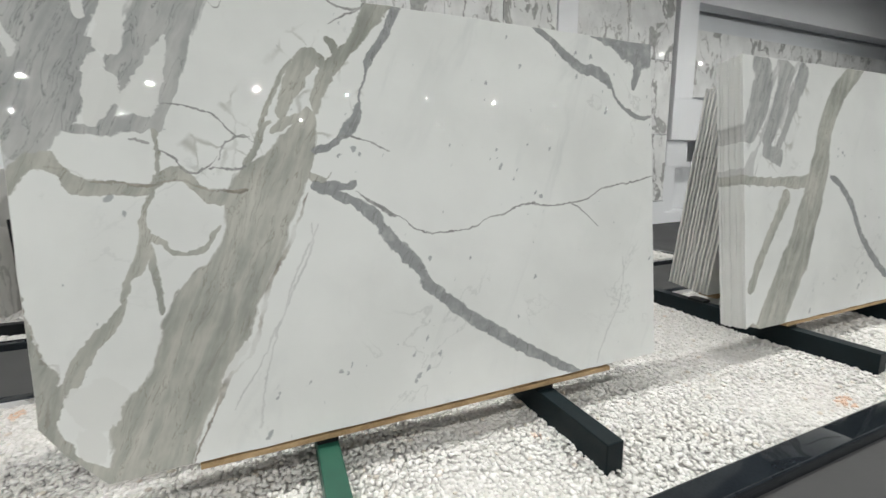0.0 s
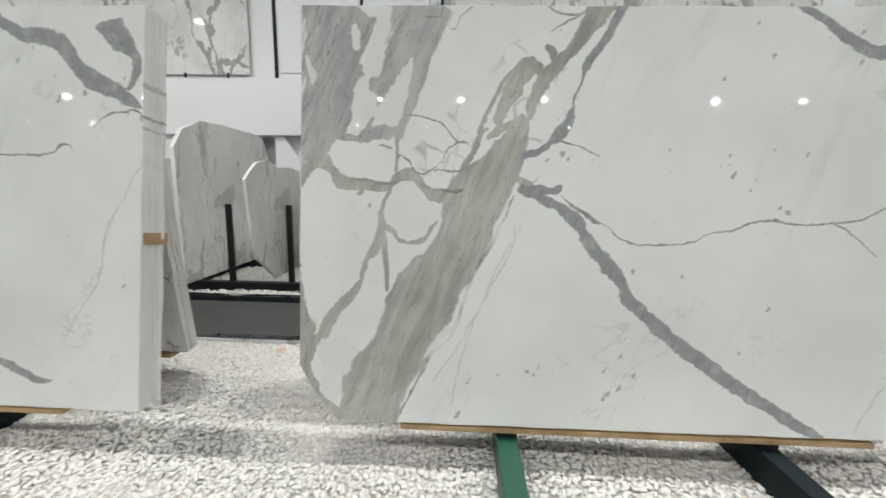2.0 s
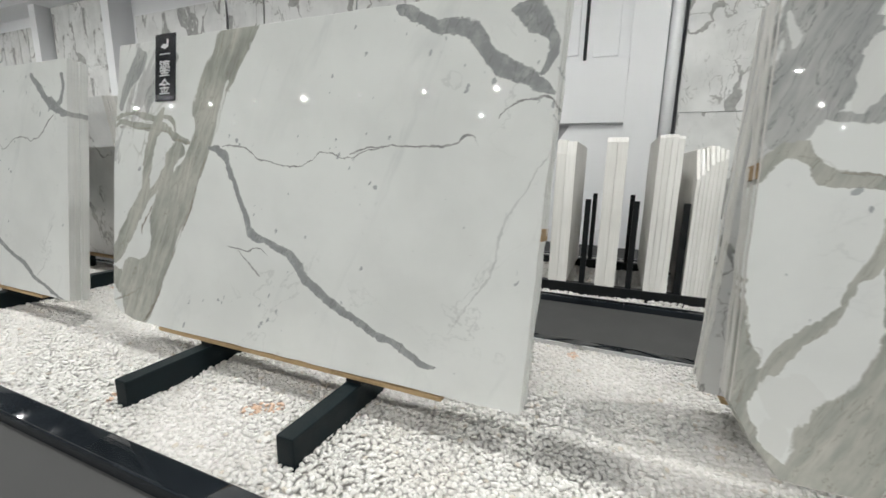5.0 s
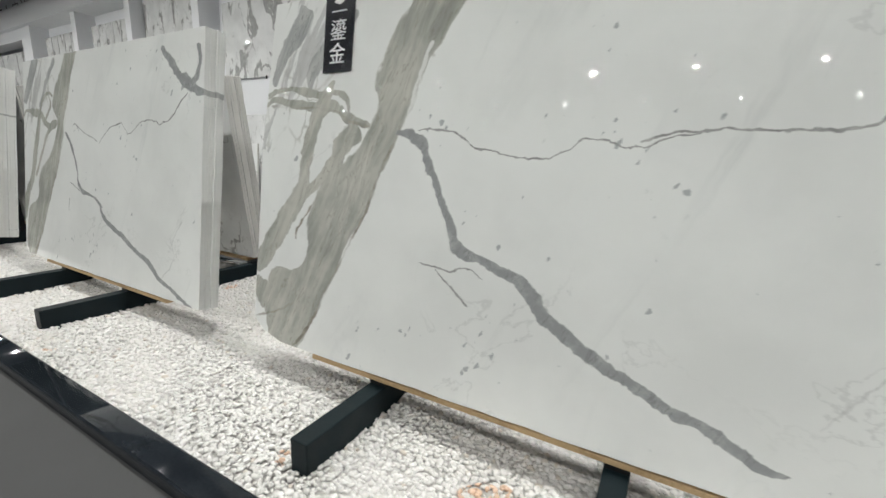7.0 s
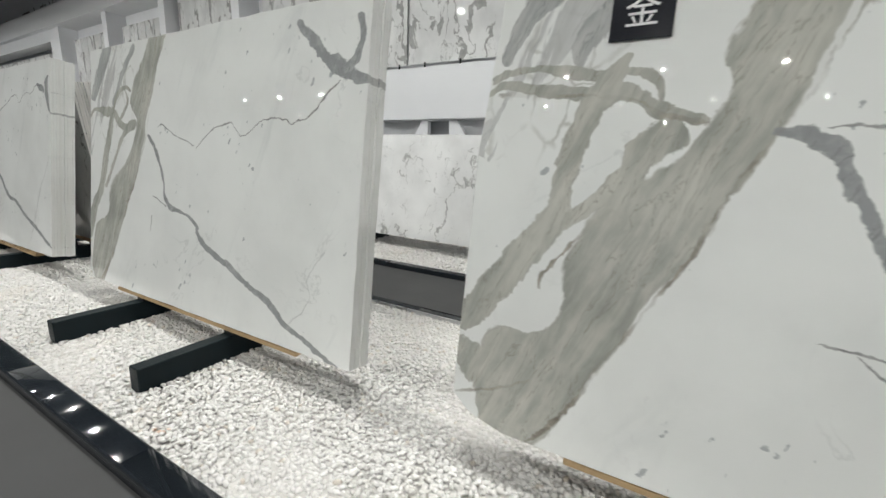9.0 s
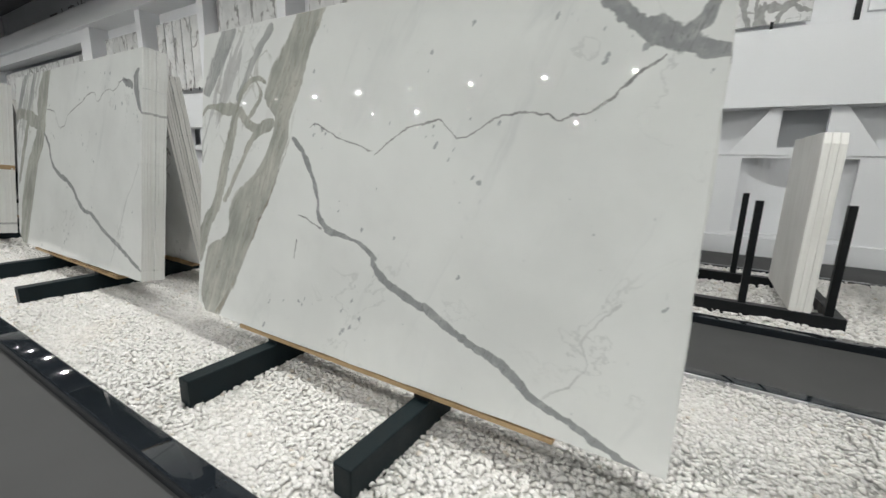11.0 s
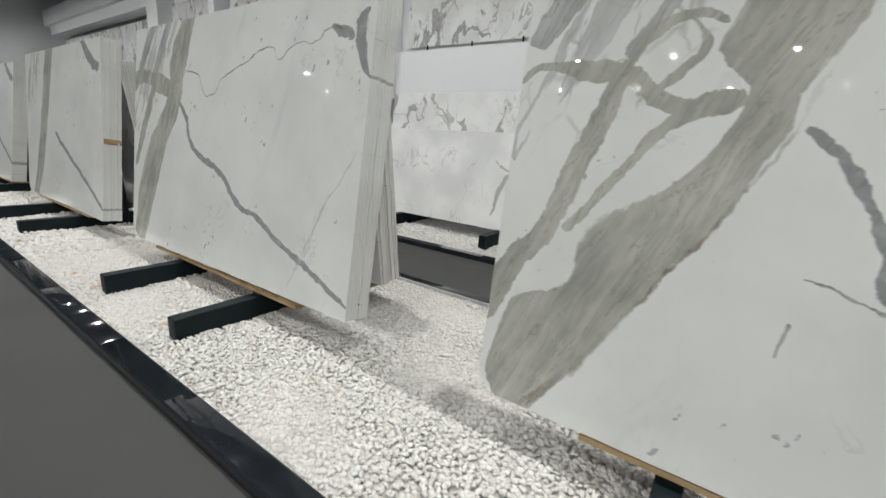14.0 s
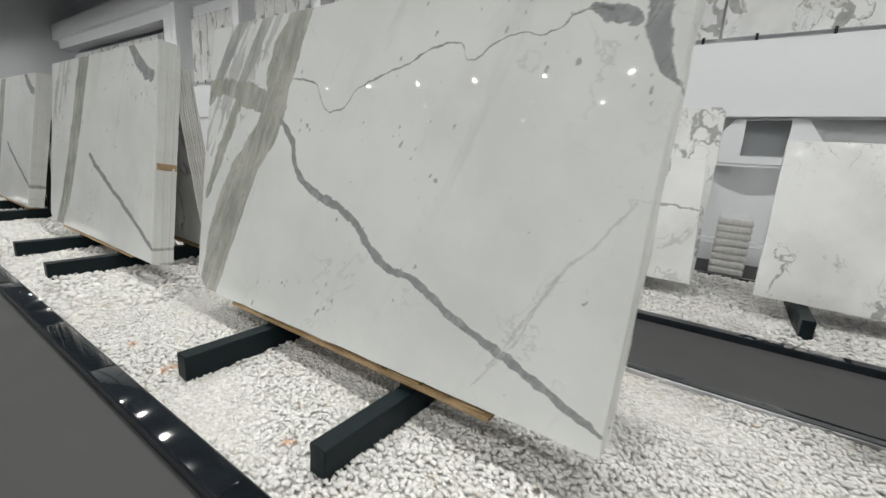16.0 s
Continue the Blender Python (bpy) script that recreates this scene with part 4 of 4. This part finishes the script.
        for s in (-1, 1):
            bm = box(b - x - 0.035, b - x + 0.035, -0.03, 0.03, 0, tall, 0.004)
            bmesh.ops.rotate(bm, verts=bm.verts, cent=(0, 0, 0), matrix=Matrix.Rotation(s * 0.05, 3, "X"))
            bmesh.ops.translate(bm, verts=bm.verts, vec=(0, mid - y_front + s * 0.10, top - PEBBLE_Z - 0.02))
            part("upright", bm, M_DARKSTEEL, thing)
    lo, hi = min(beams) - x, max(beams) - x
    part("tie_rail", box(lo - 0.1, hi + 0.1, mid - y_front - 0.04, mid - y_front + 0.04, tall, tall + 0.06, 0.004), M_DARKSTEEL, thing)
    part("tie_rail", box(lo - 0.1, hi + 0.1, mid - y_front - 0.04, mid - y_front + 0.04, 0.55, 0.61, 0.004), M_DARKSTEEL, thing)
    return thing


def plank(x0, x1, y0, y1, seed, beams, z=0.152, thick=0.026):
    """A raw board on dark bearers above the beams, with thin shims that carry the slabs."""
    thing = empty("timber_support", pose(x0, y0, 0.125), "raw pine board and shims under the slabs", "timber", "timber supports")
    z -= 0.125
    part("board", box(0, x1 - x0, 0, y1 - y0, z, z + thick, 0.003), M_WOOD, thing)
    for b in beams:
        part("bearer", box(b - x0 - 0.05, b - x0 + 0.05, 0.01, y1 - y0 - 0.01, 0.0, z - 0.0005, 0.002), M_DARKSTEEL, thing)
    rnd, x = random.Random(seed), 0.04
    while x < x1 - x0 - 0.12:
        w = rnd.uniform(0.12, 0.26)
        part("shim", box(x, min(x + w, x1 - x0 - 0.02), 0.012, y1 - y0 - 0.01, z + thick + 0.0005, 0.0645, 0.001), M_WOOD, thing)
        x += w + rnd.uniform(0.02, 0.07)
    return thing


H = 1.985
# where each block is broken into cells: (along, up, reach)
ZONES = [[(0.25, 1.2, 0.2), (0.55, 1.95, 0.3)], [(0.62, 1.18, 0.16), (0.9, 1.4, 0.2), (1.2, 1.75, 0.2)], [(0.1, 1.15, 0.15), (0.45, 1.9, 0.3)],
         [(0.15, 1.2, 0.2), (0.55, 1.9, 0.3)], [(0.15, 1.2, 0.2), (0.6, 1.95, 0.3)], [(0.15, 1.2, 0.2), (0.6, 1.95, 0.3)]]
HAZE = [[(0.1, 1.3, 0.1), (0.35, 1.7, 0.2), (0.5, 2.0, 0.25)], [(0.0, 1.32, 0.05), (0.1, 1.65, 0.12), (0.15, 2.0, 0.15)], [(0.1, 1.35, 0.06), (0.3, 1.7, 0.12), (0.45, 2.0, 0.16)],
        [(0.1, 1.3, 0.06), (0.3, 1.7, 0.12), (0.45, 2.0, 0.16)], [(0.15, 1.3, 0.1), (0.4, 1.7, 0.2), (0.6, 2.0, 0.25)], [(0.15, 1.3, 0.1), (0.4, 1.7, 0.2), (0.6, 2.0, 0.25)]]
MARBLES = {i: marble("polished_marble_%s" % "abcdef"[i], VEINS[i], ZONES[i], HAZE[i]) for i in range(6)}
CUT_ENDS = {i: sawn_end(MARBLES[i], "sawn_marble_end_%s" % "abcdef"[i]) for i in (0, 2, 3, 4, 5)}
CUT_ENDS[1] = M_EDGE
VEIN_LABEL = "polished white marble slabs with green-grey band and grey diagonal vein"
# left x, face y at z 0, lean, outline, slab count, beams, back bundle (x0, x1, y, count)
ROWS_OF_SLABS = [
    (3.12, 1.80, 0.115, [(0.16, 0.0), (3.1, 0.0), (3.1, H), (0.0, H), (0.0, 0.02), (0.08, 0.06)], 9, (3.72, 5.2), (0.62, 3.0, 2.50, 12)),
    (-0.88, 1.80, 0.115, [(0.19, 0.0), (3.085, 0.01), (3.125, H - 0.10), (3.13, H - 0.02), (0.0, H), (0.0, 0.27), (0.07, 0.15)], 8, (0.14, 1.37), (0.02, 2.5, 2.40, 9)),
    (-4.83, 1.80, 0.115, [(0.24, 0.0), (3.13, 0.0), (3.19, H), (0.07, H), (0.0, 1.2), (-0.01, 0.11), (0.08, 0.04)], 7, (-3.86, -2.66), (0.3, 2.89, 2.48, 5)),
    (-8.64, 1.83, 0.115, [(0.1, 0.0), (3.15, 0.0), (3.14, H - 0.02), (0.0, H - 0.01), (0.0, 0.06)], 7, (-7.79, -6.6), (0.2, 2.11, 3.02, 8)),
    (-12.82, 1.85, 0.11, [(0.12, 0.0), (3.22, 0.03), (3.26, H + 0.02), (0.05, H + 0.02), (0.0, 1.0), (-0.02, 0.12)], 9, (-11.83, -10.6), (0.4, 2.87, 2.50, 9)),
    (-16.95, 1.85, 0.11, [(0.1, 0.0), (3.22, 0.0), (3.2, H + 0.05), (0.05, H + 0.05), (0.0, 0.1)], 9, (-15.8, -14.6), (0.4, 2.8, 2.5, 8)),
    (-20.95, 1.86, 0.11, [(0.0, 0.0), (2.75, 0.0), (3.25, H), (0.0, H)], 9, (-19.7, -18.4), (0.4, 2.8, 2.5, 8)),
    (-24.9, 1.86, 0.11, [(0.0, 0.0), (3.1, 0.0), (3.1, H), (0.0, H)], 9, (-23.7, -22.4), (0.4, 2.8, 2.5, 8)),
]
for i, (x, y0, k, corners, count, beams, rear) in enumerate(ROWS_OF_SLABS):
    bundle(x, y0, k, corners, count, MARBLES[min(i, 5)], CUT_ENDS[min(i, 5)], VEIN_LABEL, i + 1)
    rack(beams[0], beams, materials=[M_GREEN, M_STEEL] if i == 1 else None)
    plank(x + 0.5, x + 2.72, y0 + 0.028, y0 + 0.17, i + 5, beams)
    a, b, yb, n_back = rear
    bundle(x + a, yb + 0.115 * 0.19 * 2, 0.115, [(0.0, 0.0), (b - a, 0.0), (b - a - 0.02, 1.86), (0.02, 1.88)], n_back, M_ROWMARBLE[i % 3], M_EDGE,
           "white marble slabs leaning on the far side of the rack", 40 + i, back=True, gap=0.004 if i else 0.016, group="slab bundles behind racks")
    plank(x + a + 0.1, x + b - 0.1, yb + 0.04, yb + 0.22, i + 25, beams)


# black name tag hung on the front of one bundle
def name_tag():
    thing = empty("name_tag", pose(-4.36, 1.803 + 0.115 * 2.19, 2.19, -6.56, 0, 0), "black hanging tag with white bird mark and two characters", "sign")
    part("plate", plate([(0, -0.44), (0.2, -0.44), (0.2, 0.0), (0, 0.0)], -0.012, -0.004, bevel=0.001), M_SIGN, thing)
    for text, z in (("鎏", -0.235), ("金", -0.355)):
        bm = written(text, 0.115)
        bmesh.ops.translate(bm, verts=bm.verts, vec=(0.1, -0.014, z))
        part("character", bm, M_INK, thing)
    bm = plate([(0.06, -0.085), (0.1, -0.1), (0.13, -0.085), (0.135, -0.05), (0.125, -0.03), (0.115, -0.07), (0.085, -0.065)], -0.0145, -0.0125)
    part("emblem", bm, M_INK, thing)
    part("text_bar", box(0.05, 0.15, -0.0145, -0.0125, -0.135, -0.129), M_INK, thing)
    hook = box(0.06, 0.14, -0.012, 0.03, -0.004, 0.002)
    part("hook", hook, M_DARKSTEEL, thing)


name_tag()


# raw timber spacers on the ends of two bundles
def spacer(x, y, z, length, lean):
    thing = empty("timber_spacer", pose(x, y, z, lean, 0, 0), "small raw pine spacer clamped against slab ends", "timber", "timber spacers")
    part("block", box(-0.012, 0.012, 0, length, -0.03, 0.03, 0.002), M_WOOD, thing)


spacer(-1.68, 1.93, 1.05, 0.17, -6.56)
spacer(-0.87, 1.98, 1.36, 0.16, -6.56)
spacer(-13.745, 1.99, 1.1, 0.17, -6.3)


# ---------------------------------------------------------------- rear row on the second bed
def stand(x0, x1, y0, y1, posts, tall=1.08):
    thing = empty("slab_stand", pose(x0, y0, PEBBLE_Z), "black steel stand with upright posts on the rear bed", "stand", "rear stands")
    part("base", box(0, x1 - x0, 0, 0.1, -0.03, 0.12, 0.005), M_DARKSTEEL, thing)
    part("base", box(0, x1 - x0, y1 - y0 - 0.1, y1 - y0, -0.03, 0.12, 0.005), M_DARKSTEEL, thing)
    for x in (0.0, x1 - x0 - 0.08):
        part("side_rail", box(x, x + 0.08, 0.102, y1 - y0 - 0.102, -0.02, 0.115, 0.005), M_DARKSTEEL, thing)
    for p in posts:
        part("post", box(p - x0 - 0.03, p - x0 + 0.03, 0.02, 0.08, 0.121, tall, 0.004), M_DARKSTEEL, thing)
        part("post", box(p - x0 - 0.03, p - x0 + 0.03, y1 - y0 - 0.08, y1 - y0 - 0.02, 0.121, tall, 0.004), M_DARKSTEEL, thing)
    return thing


def end_on(x, y0, width, length, height, slope, label, seed, layers=3, fan=0.0, z=0.092, cut=0.1):
    """Slabs stood on edge, seen from their short end."""
    thing = empty("slab_pack", pose(x, y0, z, 0, 0, 90), label, "marble slabs", "slab packs on the rear stand")
    t = width / layers
    rnd = random.Random(seed)
    for i in range(layers):
        h = height - slope * abs(i - layers * 0.4) / layers + rnd.uniform(-0.012, 0.012)
        d = fan * i
        bm = plate(rough_outline([(0.0, 0.0), (length, 0.0), (length, h), (0.03 + d, h - 0.01), (0.0, h - cut - d)], 0.16, 0.005, seed * 17 + i), -width / 2 + i * t, -width / 2 + (i + 1) * t - 0.0015, bevel=0.004)
        part("slab", bm, M_PALE, thing)
    return thing


stand(-3.6, 0.15, 4.84, 6.4, (-2.95, -2.2, -1.66, -1.17, -0.7, -0.2))
stand(-5.62, -4.3, 4.9, 6.3, (-5.5, -5.04, -4.42))
end_on(-1.93, 4.85, 0.21, 1.5, 1.60, 0.0, "pale marble offcut slabs packed on edge", 1, 2, cut=0.16)
end_on(-1.415, 4.85, 0.21, 1.5, 1.62, 0.0, "pale marble slabs packed on edge, chipped end", 2, 2, cut=0.06)
end_on(-0.91, 4.85, 0.23, 1.5, 1.66, 0.04, "pale rounded marble slabs packed on edge", 3, 4, cut=0.04)
end_on(-0.53, 4.85, 0.25, 1.5, 1.56, 0.12, "pale rough marble slabs fanned out on edge", 4, 7, 0.035)
end_on(-4.62, 4.92, 0.16, 1.3, 1.55, 0.0, "grey-white marble slab packed on edge", 5, 3)


def upright(name, m, corners, material, label, thick=0.03, seed=1):
    thing = empty(name, m, label, "marble slab", "slabs on the rear bed")
    bm = plate(rough_outline(corners, 0.14, 0.004, seed), 0.0, thick, bevel=0.002)
    for f in bm.faces:
        f.material_index = 0 if abs(f.normal.y) > 0.9 else 1
    part("slab", bm, [material, M_EDGE], thing)
    return thing


upright("marble_slab", pose(-3.37, 4.62, 0.1, 0, 0, 90), [(0.0, 0.0), (1.6, 0.0), (2.2, 0.6), (2.28, 1.6), (2.1, 1.9), (1.9, 1.94), (1.0, 1.97), (0.5, 1.96), (0.15, 1.82), (-0.02, 1.6)], M_GREYSLAB, "irregular grey-white marble slab with rough rounded top", 0.05, seed=3)
upright("marble_slab", pose(-2.47, 4.42, 0.1, 0, 0, 90), [(0.66, 0.0), (1.5, 0.02), (1.7, 0.5), (1.7, 1.35), (1.2, 1.42), (0.8, 1.4), (0.56, 1.49), (0.27, 1.44), (0.1, 1.33), (0.0, 1.25), (0.04, 1.0), (0.07, 0.62), (0.17, 0.34)], M_GREYSLAB, "leaf-shaped grey-white marble slab with grey veins", 0.035, seed=4)
upright("marble_slab", pose(-9.0, 5.4, 0.19, -6, 0, 0), [(0.0, 0.0), (3.3, -0.04), (3.3, 1.5), (0.0, 1.53)], M_ROWMARBLE[2], "white marble slab with fine grey streaks", seed=5)
upright("marble_slab", pose(-12.6, 5.4, 0.17, -6, 0, 0), [(0.0, 0.0), (3.05, 0.0), (2.98, 1.34), (0.0, 1.34)], M_BOLD, "white marble slab with one bold branching grey vein", seed=6)
upright("marble_slab", pose(-12.9, 5.75, 0.17, -6, 0, 0), [(0.0, 0.0), (3.35, 0.0), (3.35, 1.86), (3.3, 1.92), (0.0, 1.92)], M_WALLMARBLE[1], "tall grey veined marble slab behind another", seed=7)
for x in (-12.2, -10.4, -8.6, -6.2):
    thing = empty("slab_rack", pose(x, 4.95, PEBBLE_Z), "dark steel rack beam in the rear pebble bed", "rack", "rear racks")
    part("beam", box(-0.05, 0.05, 0, 1.3, -0.05, 0.19, 0.006), M_STEEL, thing)
    part("upright", box(-0.04, 0.04, 1.12, 1.2, 0.191, 1.35, 0.004), M_DARKSTEEL, thing)


def block_stack(x, y, layers):
    """Thick slabs laid flat on one another with thin white spacers between."""
    thing = empty("slab_stack", pose(x, y, PEBBLE_Z), "flat stack of round-cornered marble slabs with white spacers", "marble slabs")
    z = 0.0
    for i in range(layers):
        part("slab", box(0.0, 0.42, 0, 0.6, z, z + 0.085, 0.03 if i else 0.02, 3), M_EDGE, thing)
        part("spacer", box(0.03, 0.39, 0.01, 0.59, z + 0.0855, z + 0.0995, 0.002, 1), M_WHITE, thing)
        z += 0.1
    return thing


block_stack(-9.44, 7.3, 8)


# ---------------------------------------------------------------- north display front
YW = 8.6


def white(name, bm, label="smooth white display wall", cat="wall"):
    return tagged(part(name, bm, M_WHITE), label, cat, kind="structure")


def display_front(x0, x1, start, modules):
    """The lower white wall with square and tapered niches, their hollow backs and the plain band above."""
    P = 2.385
    holes1, holes2, backs = [], [], []
    for i in range(modules):
        c = start + P * i
        holes1.append([(c - 0.75, 2.246), (c - 0.28, 1.56), (c + 0.28, 1.56), (c + 0.75, 2.246)])
        holes1.append([(c - 1.49, 2.22), (c - 1.49, 1.66), (c - 0.93, 1.66), (c - 0.93, 2.22)])
        holes2.append([(c - 1.9, 1.50), (c - 1.9, 0.30), (c - 0.5, 0.30), (c - 0.5, 1.50)])
        backs += [(c, 0.8, 1.5, 2.3, 0.30), (c - 1.2, 0.75, 0.25, 1.52, 0.34)]
    white("wall_niches_upper", plate([(x0, 1.545), (x1, 1.545), (x1, 2.25), (x0, 2.25)], YW, YW + 0.12, holes1))
    white("wall_niches_lower", plate([(x0, 0.24), (x1, 0.24), (x1, 1.543), (x0, 1.543)], YW + 0.02, YW + 0.12, holes2))
    for c, hw, z0, z1, depth in backs:
        bm = bmesh.new()
        rows = []
        for i in range(17):
            f = i / 8 - 1
            rows.append((bm.verts.new((c + hw * f, YW + 0.123 + depth * (1 - f * f), z0)), bm.verts.new((c + hw * f, YW + 0.123 + depth * (1 - f * f), z1))))
        for a, b in zip(rows, rows[1:]):
            bm.faces.new((a[0], b[0], b[1], a[1]))
        white("wall_niche_back", bm, "curved white back of a display niche")
    white("wall_band", box(x0, x1, YW - 0.12, YW + 0.3, 2.252, 3.36, 0.006), "plain white band above the niches")
    white("wall_plinth", box(x0, x1, YW - 0.05, YW + 0.3, FLOOR_Z, 0.238, 0.004), "white plinth at the foot of the display wall")


display_front(-27.0, -1.4, -5.47 - 2.385 * 8, 10)
display_front(10.3, 22.0, 12.6, 4)
white("wall_pier", box(-1.398, -0.83, YW - 0.12, YW + 0.3, FLOOR_Z, 6.0))
white("wall_pier", box(6.46, 7.02, YW - 0.06, YW + 0.3, FLOOR_Z, 7.0))
tagged(part("column", cylinder(0.1, FLOOR_Z, 7.0, 24, at=(-0.71, YW - 0.06)), M_WHITE, smooth=True), "slim round white column", "column", kind="structure")
white("wall_upper", box(-4.2, -1.4, YW + 0.1, YW + 0.3, 3.362, 7.0))
white("wall_foot", box(-0.6, 10.298, YW - 0.1, YW + 0.3, FLOOR_Z, 0.56), "white foot of the panelled wall")
for x in (-3.95, -2.18):
    tagged(part("wall_rail", box(x - 0.03, x + 0.03, YW + 0.05, YW + 0.098, 3.40, 6.6, 0.005), M_DARKSTEEL), "slim dark vertical hanging rail", "rail")
white("wall_board", box(-3.85, -2.3, YW + 0.04, YW + 0.097, 3.5, 5.6, 0.008), "blank white display board")
white("wall_board", box(-2.05, -1.6, YW + 0.06, YW + 0.097, 3.45, 5.6, 0.008), "blank white display board")


def wall_panel(x0, x1, z0, z1, y, mat, label="polished marble panel with dark veins on the display wall", clips=0):
    thing = empty("wall_panel", pose(x0, y, z0), label, "marble panel", "wall panels")
    part("panel", plate([(0, 0), (x1 - x0, 0), (x1 - x0, z1 - z0), (0, z1 - z0)], 0.0, 0.025, bevel=0.003), mat, thing)
    for i in range(clips):
        f = (i + 0.5) / clips * (x1 - x0)
        part("clip", box(f - 0.02, f + 0.02, -0.02, 0.0, -0.07, 0.03, 0.003), M_DARKSTEEL, thing)
    return thing


zs = [0.58, 2.4, 4.3, 6.2]
k = 0
for xs in ([-0.55, 0.69, 2.15, 3.6, 5.0, 6.44], [7.04, 8.64, 10.24]):
    for a, b in zip(xs, xs[1:]):
        for z0, z1 in zip(zs, zs[1:]):
            wall_panel(a + 0.006, b - 0.006, z0 + 0.006, z1 - 0.006, YW - 0.03, M_WALLMARBLE[k % 4])
            k += 1
for x0, x1 in ((-7.15, -4.46), (-9.9, -7.2), (-11.15, -9.95), (-14.9, -11.25)):
    wall_panel(x0, x1, 3.45, 5.55, YW - 0.02, M_WALLMARBLE[k % 4], clips=3)
    k += 1
for a, b in ((-18.85, -17.2), (-17.19, -15.55)):
    for z0, z1 in ((0.75, 2.24), (2.25, 4.29), (4.30, 6.19)):
        wall_panel(a, b, z0, z1, YW - 0.16, M_WALLMARBLE[3 if z0 > 1 else 1])
white("wall_upper", box(-27.4, -4.2, YW + 0.1, YW + 0.3, 3.362, 6.6))
# deep white display bays farther along
for x in (-15.36, -19.1, -23.0, -27.2):
    white("bay_post", box(x - 0.17, x + 0.17, YW - 0.55, YW + 0.098, 2.3, 6.2, 0.006), "white post between display bays")
white("bay_beam", box(-41.0, -15.1, YW - 0.7, YW + 0.098, 6.2, 6.95, 0.01), "long white beam over the display bays")
for x0, x1 in ((-22.7, -19.5), (-26.8, -23.4)):
    for j in range(5):
        w = (x1 - x0 - 0.5) / 5
        wall_panel(x0 + 0.2 + j * w, x0 + 0.2 + (j + 1) * w - 0.05, 3.5, 5.72, YW - 0.2, M_WALLMARBLE[(k + j) % 4], "narrow marble sample panel in a display bay", 1)
    k += 1
white("bay_frame", box(-40.8, -27.5, YW - 0.5, YW + 0.098, 5.75, 6.198), "white head of a wide display bay")
wall_panel(-40.0, -28.2, 2.9, 5.5, YW - 0.1, M_WALLMARBLE[0], "wide marble panel in the end bay", 6)
white("bay_frame", box(-28.1, -27.5, YW - 0.5, YW + 0.098, 2.3, 5.748), "white side of a wide display bay")
white("wall_band_end", box(-41.0, -27.01, YW - 0.3, YW + 0.3, FLOOR_Z, 2.298))


def slogan():
    thing = empty("wall_sign", pose(-30.0, Y1 - 0.006, 7.4), "grey wall lettering with a red emblem", "sign")
    bm = written("石中貴族", 1.1)
    bmesh.ops.translate(bm, verts=bm.verts, vec=(-2.0, 0, 0))
    part("characters", bm, M_DARKINK, thing)
    for j in range(5):
        part("text_bar", box(1.4 + j * 1.15, 2.2 + j * 1.15, -0.004, 0.004, -0.35, 0.35), M_DARKINK, thing)
    part("emblem", plate([(-7.3, 0.2), (-6.7, -0.5), (-6.2, -0.5), (-5.7, 0.2), (-6.2, 0.05), (-6.45, 0.5), (-6.7, 0.05)], -0.004, 0.004), M_RED, thing)


slogan()
white("wall_end_face", box(10.3, 22.0, YW - 0.1, YW + 0.3, 5.85, 7.6), "white wall over the end display bay")
white("wall_end_pier", box(10.3, 11.0, YW - 0.12, YW + 0.3, 3.362, 5.848), "white pier beside the end display bay")
wall_panel(11.3, 21.5, 3.5, 5.3, YW + 0.2, M_WALLMARBLE[2], "wide marble panel in the end bay", 6)


# ---------------------------------------------------------------- ceiling spots, with the added fill row
def spot(x, y):
    thing = empty("ceiling_spot", pose(x, y, LAMP_Z), "small round spotlight hung from a dark track; row at y -2.2 is added fill", "spotlight", "ceiling spots")
    part("housing", cylinder(0.07, 0.03, 0.22, 16), M_DARKSTEEL, thing)
    part("stem", cylinder(0.012, 0.221, 0.41, 8), M_DARKSTEEL, thing)
    part("lens", cylinder(0.05, 0.022, 0.029, 16), M_LENS, thing)
    return thing


def spot_light(power, tilt, size):
    light = bpy.data.lights.new("spot_light", "AREA")
    light.shape, light.size, light.energy, light.color = "DISK", size, power, (0.995, 1.0, 0.965)
    light.spread = radians(115 if tilt > 45 else 130 if tilt else 105 if power > 40 else 180)
    return light


first = None
# the added fill row at y -2.2 gets the same spots and track
for y, x0, step, count, power, tilt in LAMP_ROWS:
    track = empty("lamp_track", pose(x0 - 1, y, LAMP_Z), "long dark lamp track hung under the ceiling; the one at y -2.2 is added", "track", "lamp tracks")
    part("rail", box(0, step * count + 1, -0.02, 0.02, 0.40, 0.44, 0.003), M_DARKSTEEL, track)
    for i in range(0, count, 4):
        part("hanger", cylinder(0.008, 0.435, TOP - LAMP_Z + 0.002, 8, at=(1 + step * (i + 0.5), 0)), M_DARKSTEEL, track)
    data = spot_light(power, tilt, 0.11 if y > -5 else 0.12 if y > -8 else 0.065 if y > -10 else 0.045) if power else None
    for i in range(count):
        m = pose(x0 + step * i, y, LAMP_Z)
        first = copy_thing(first, m) if first else spot(x0 + step * i, y)
        if data:
            new("spot_light", data).matrix_basis = m @ pose(0, 0, 0, tilt)
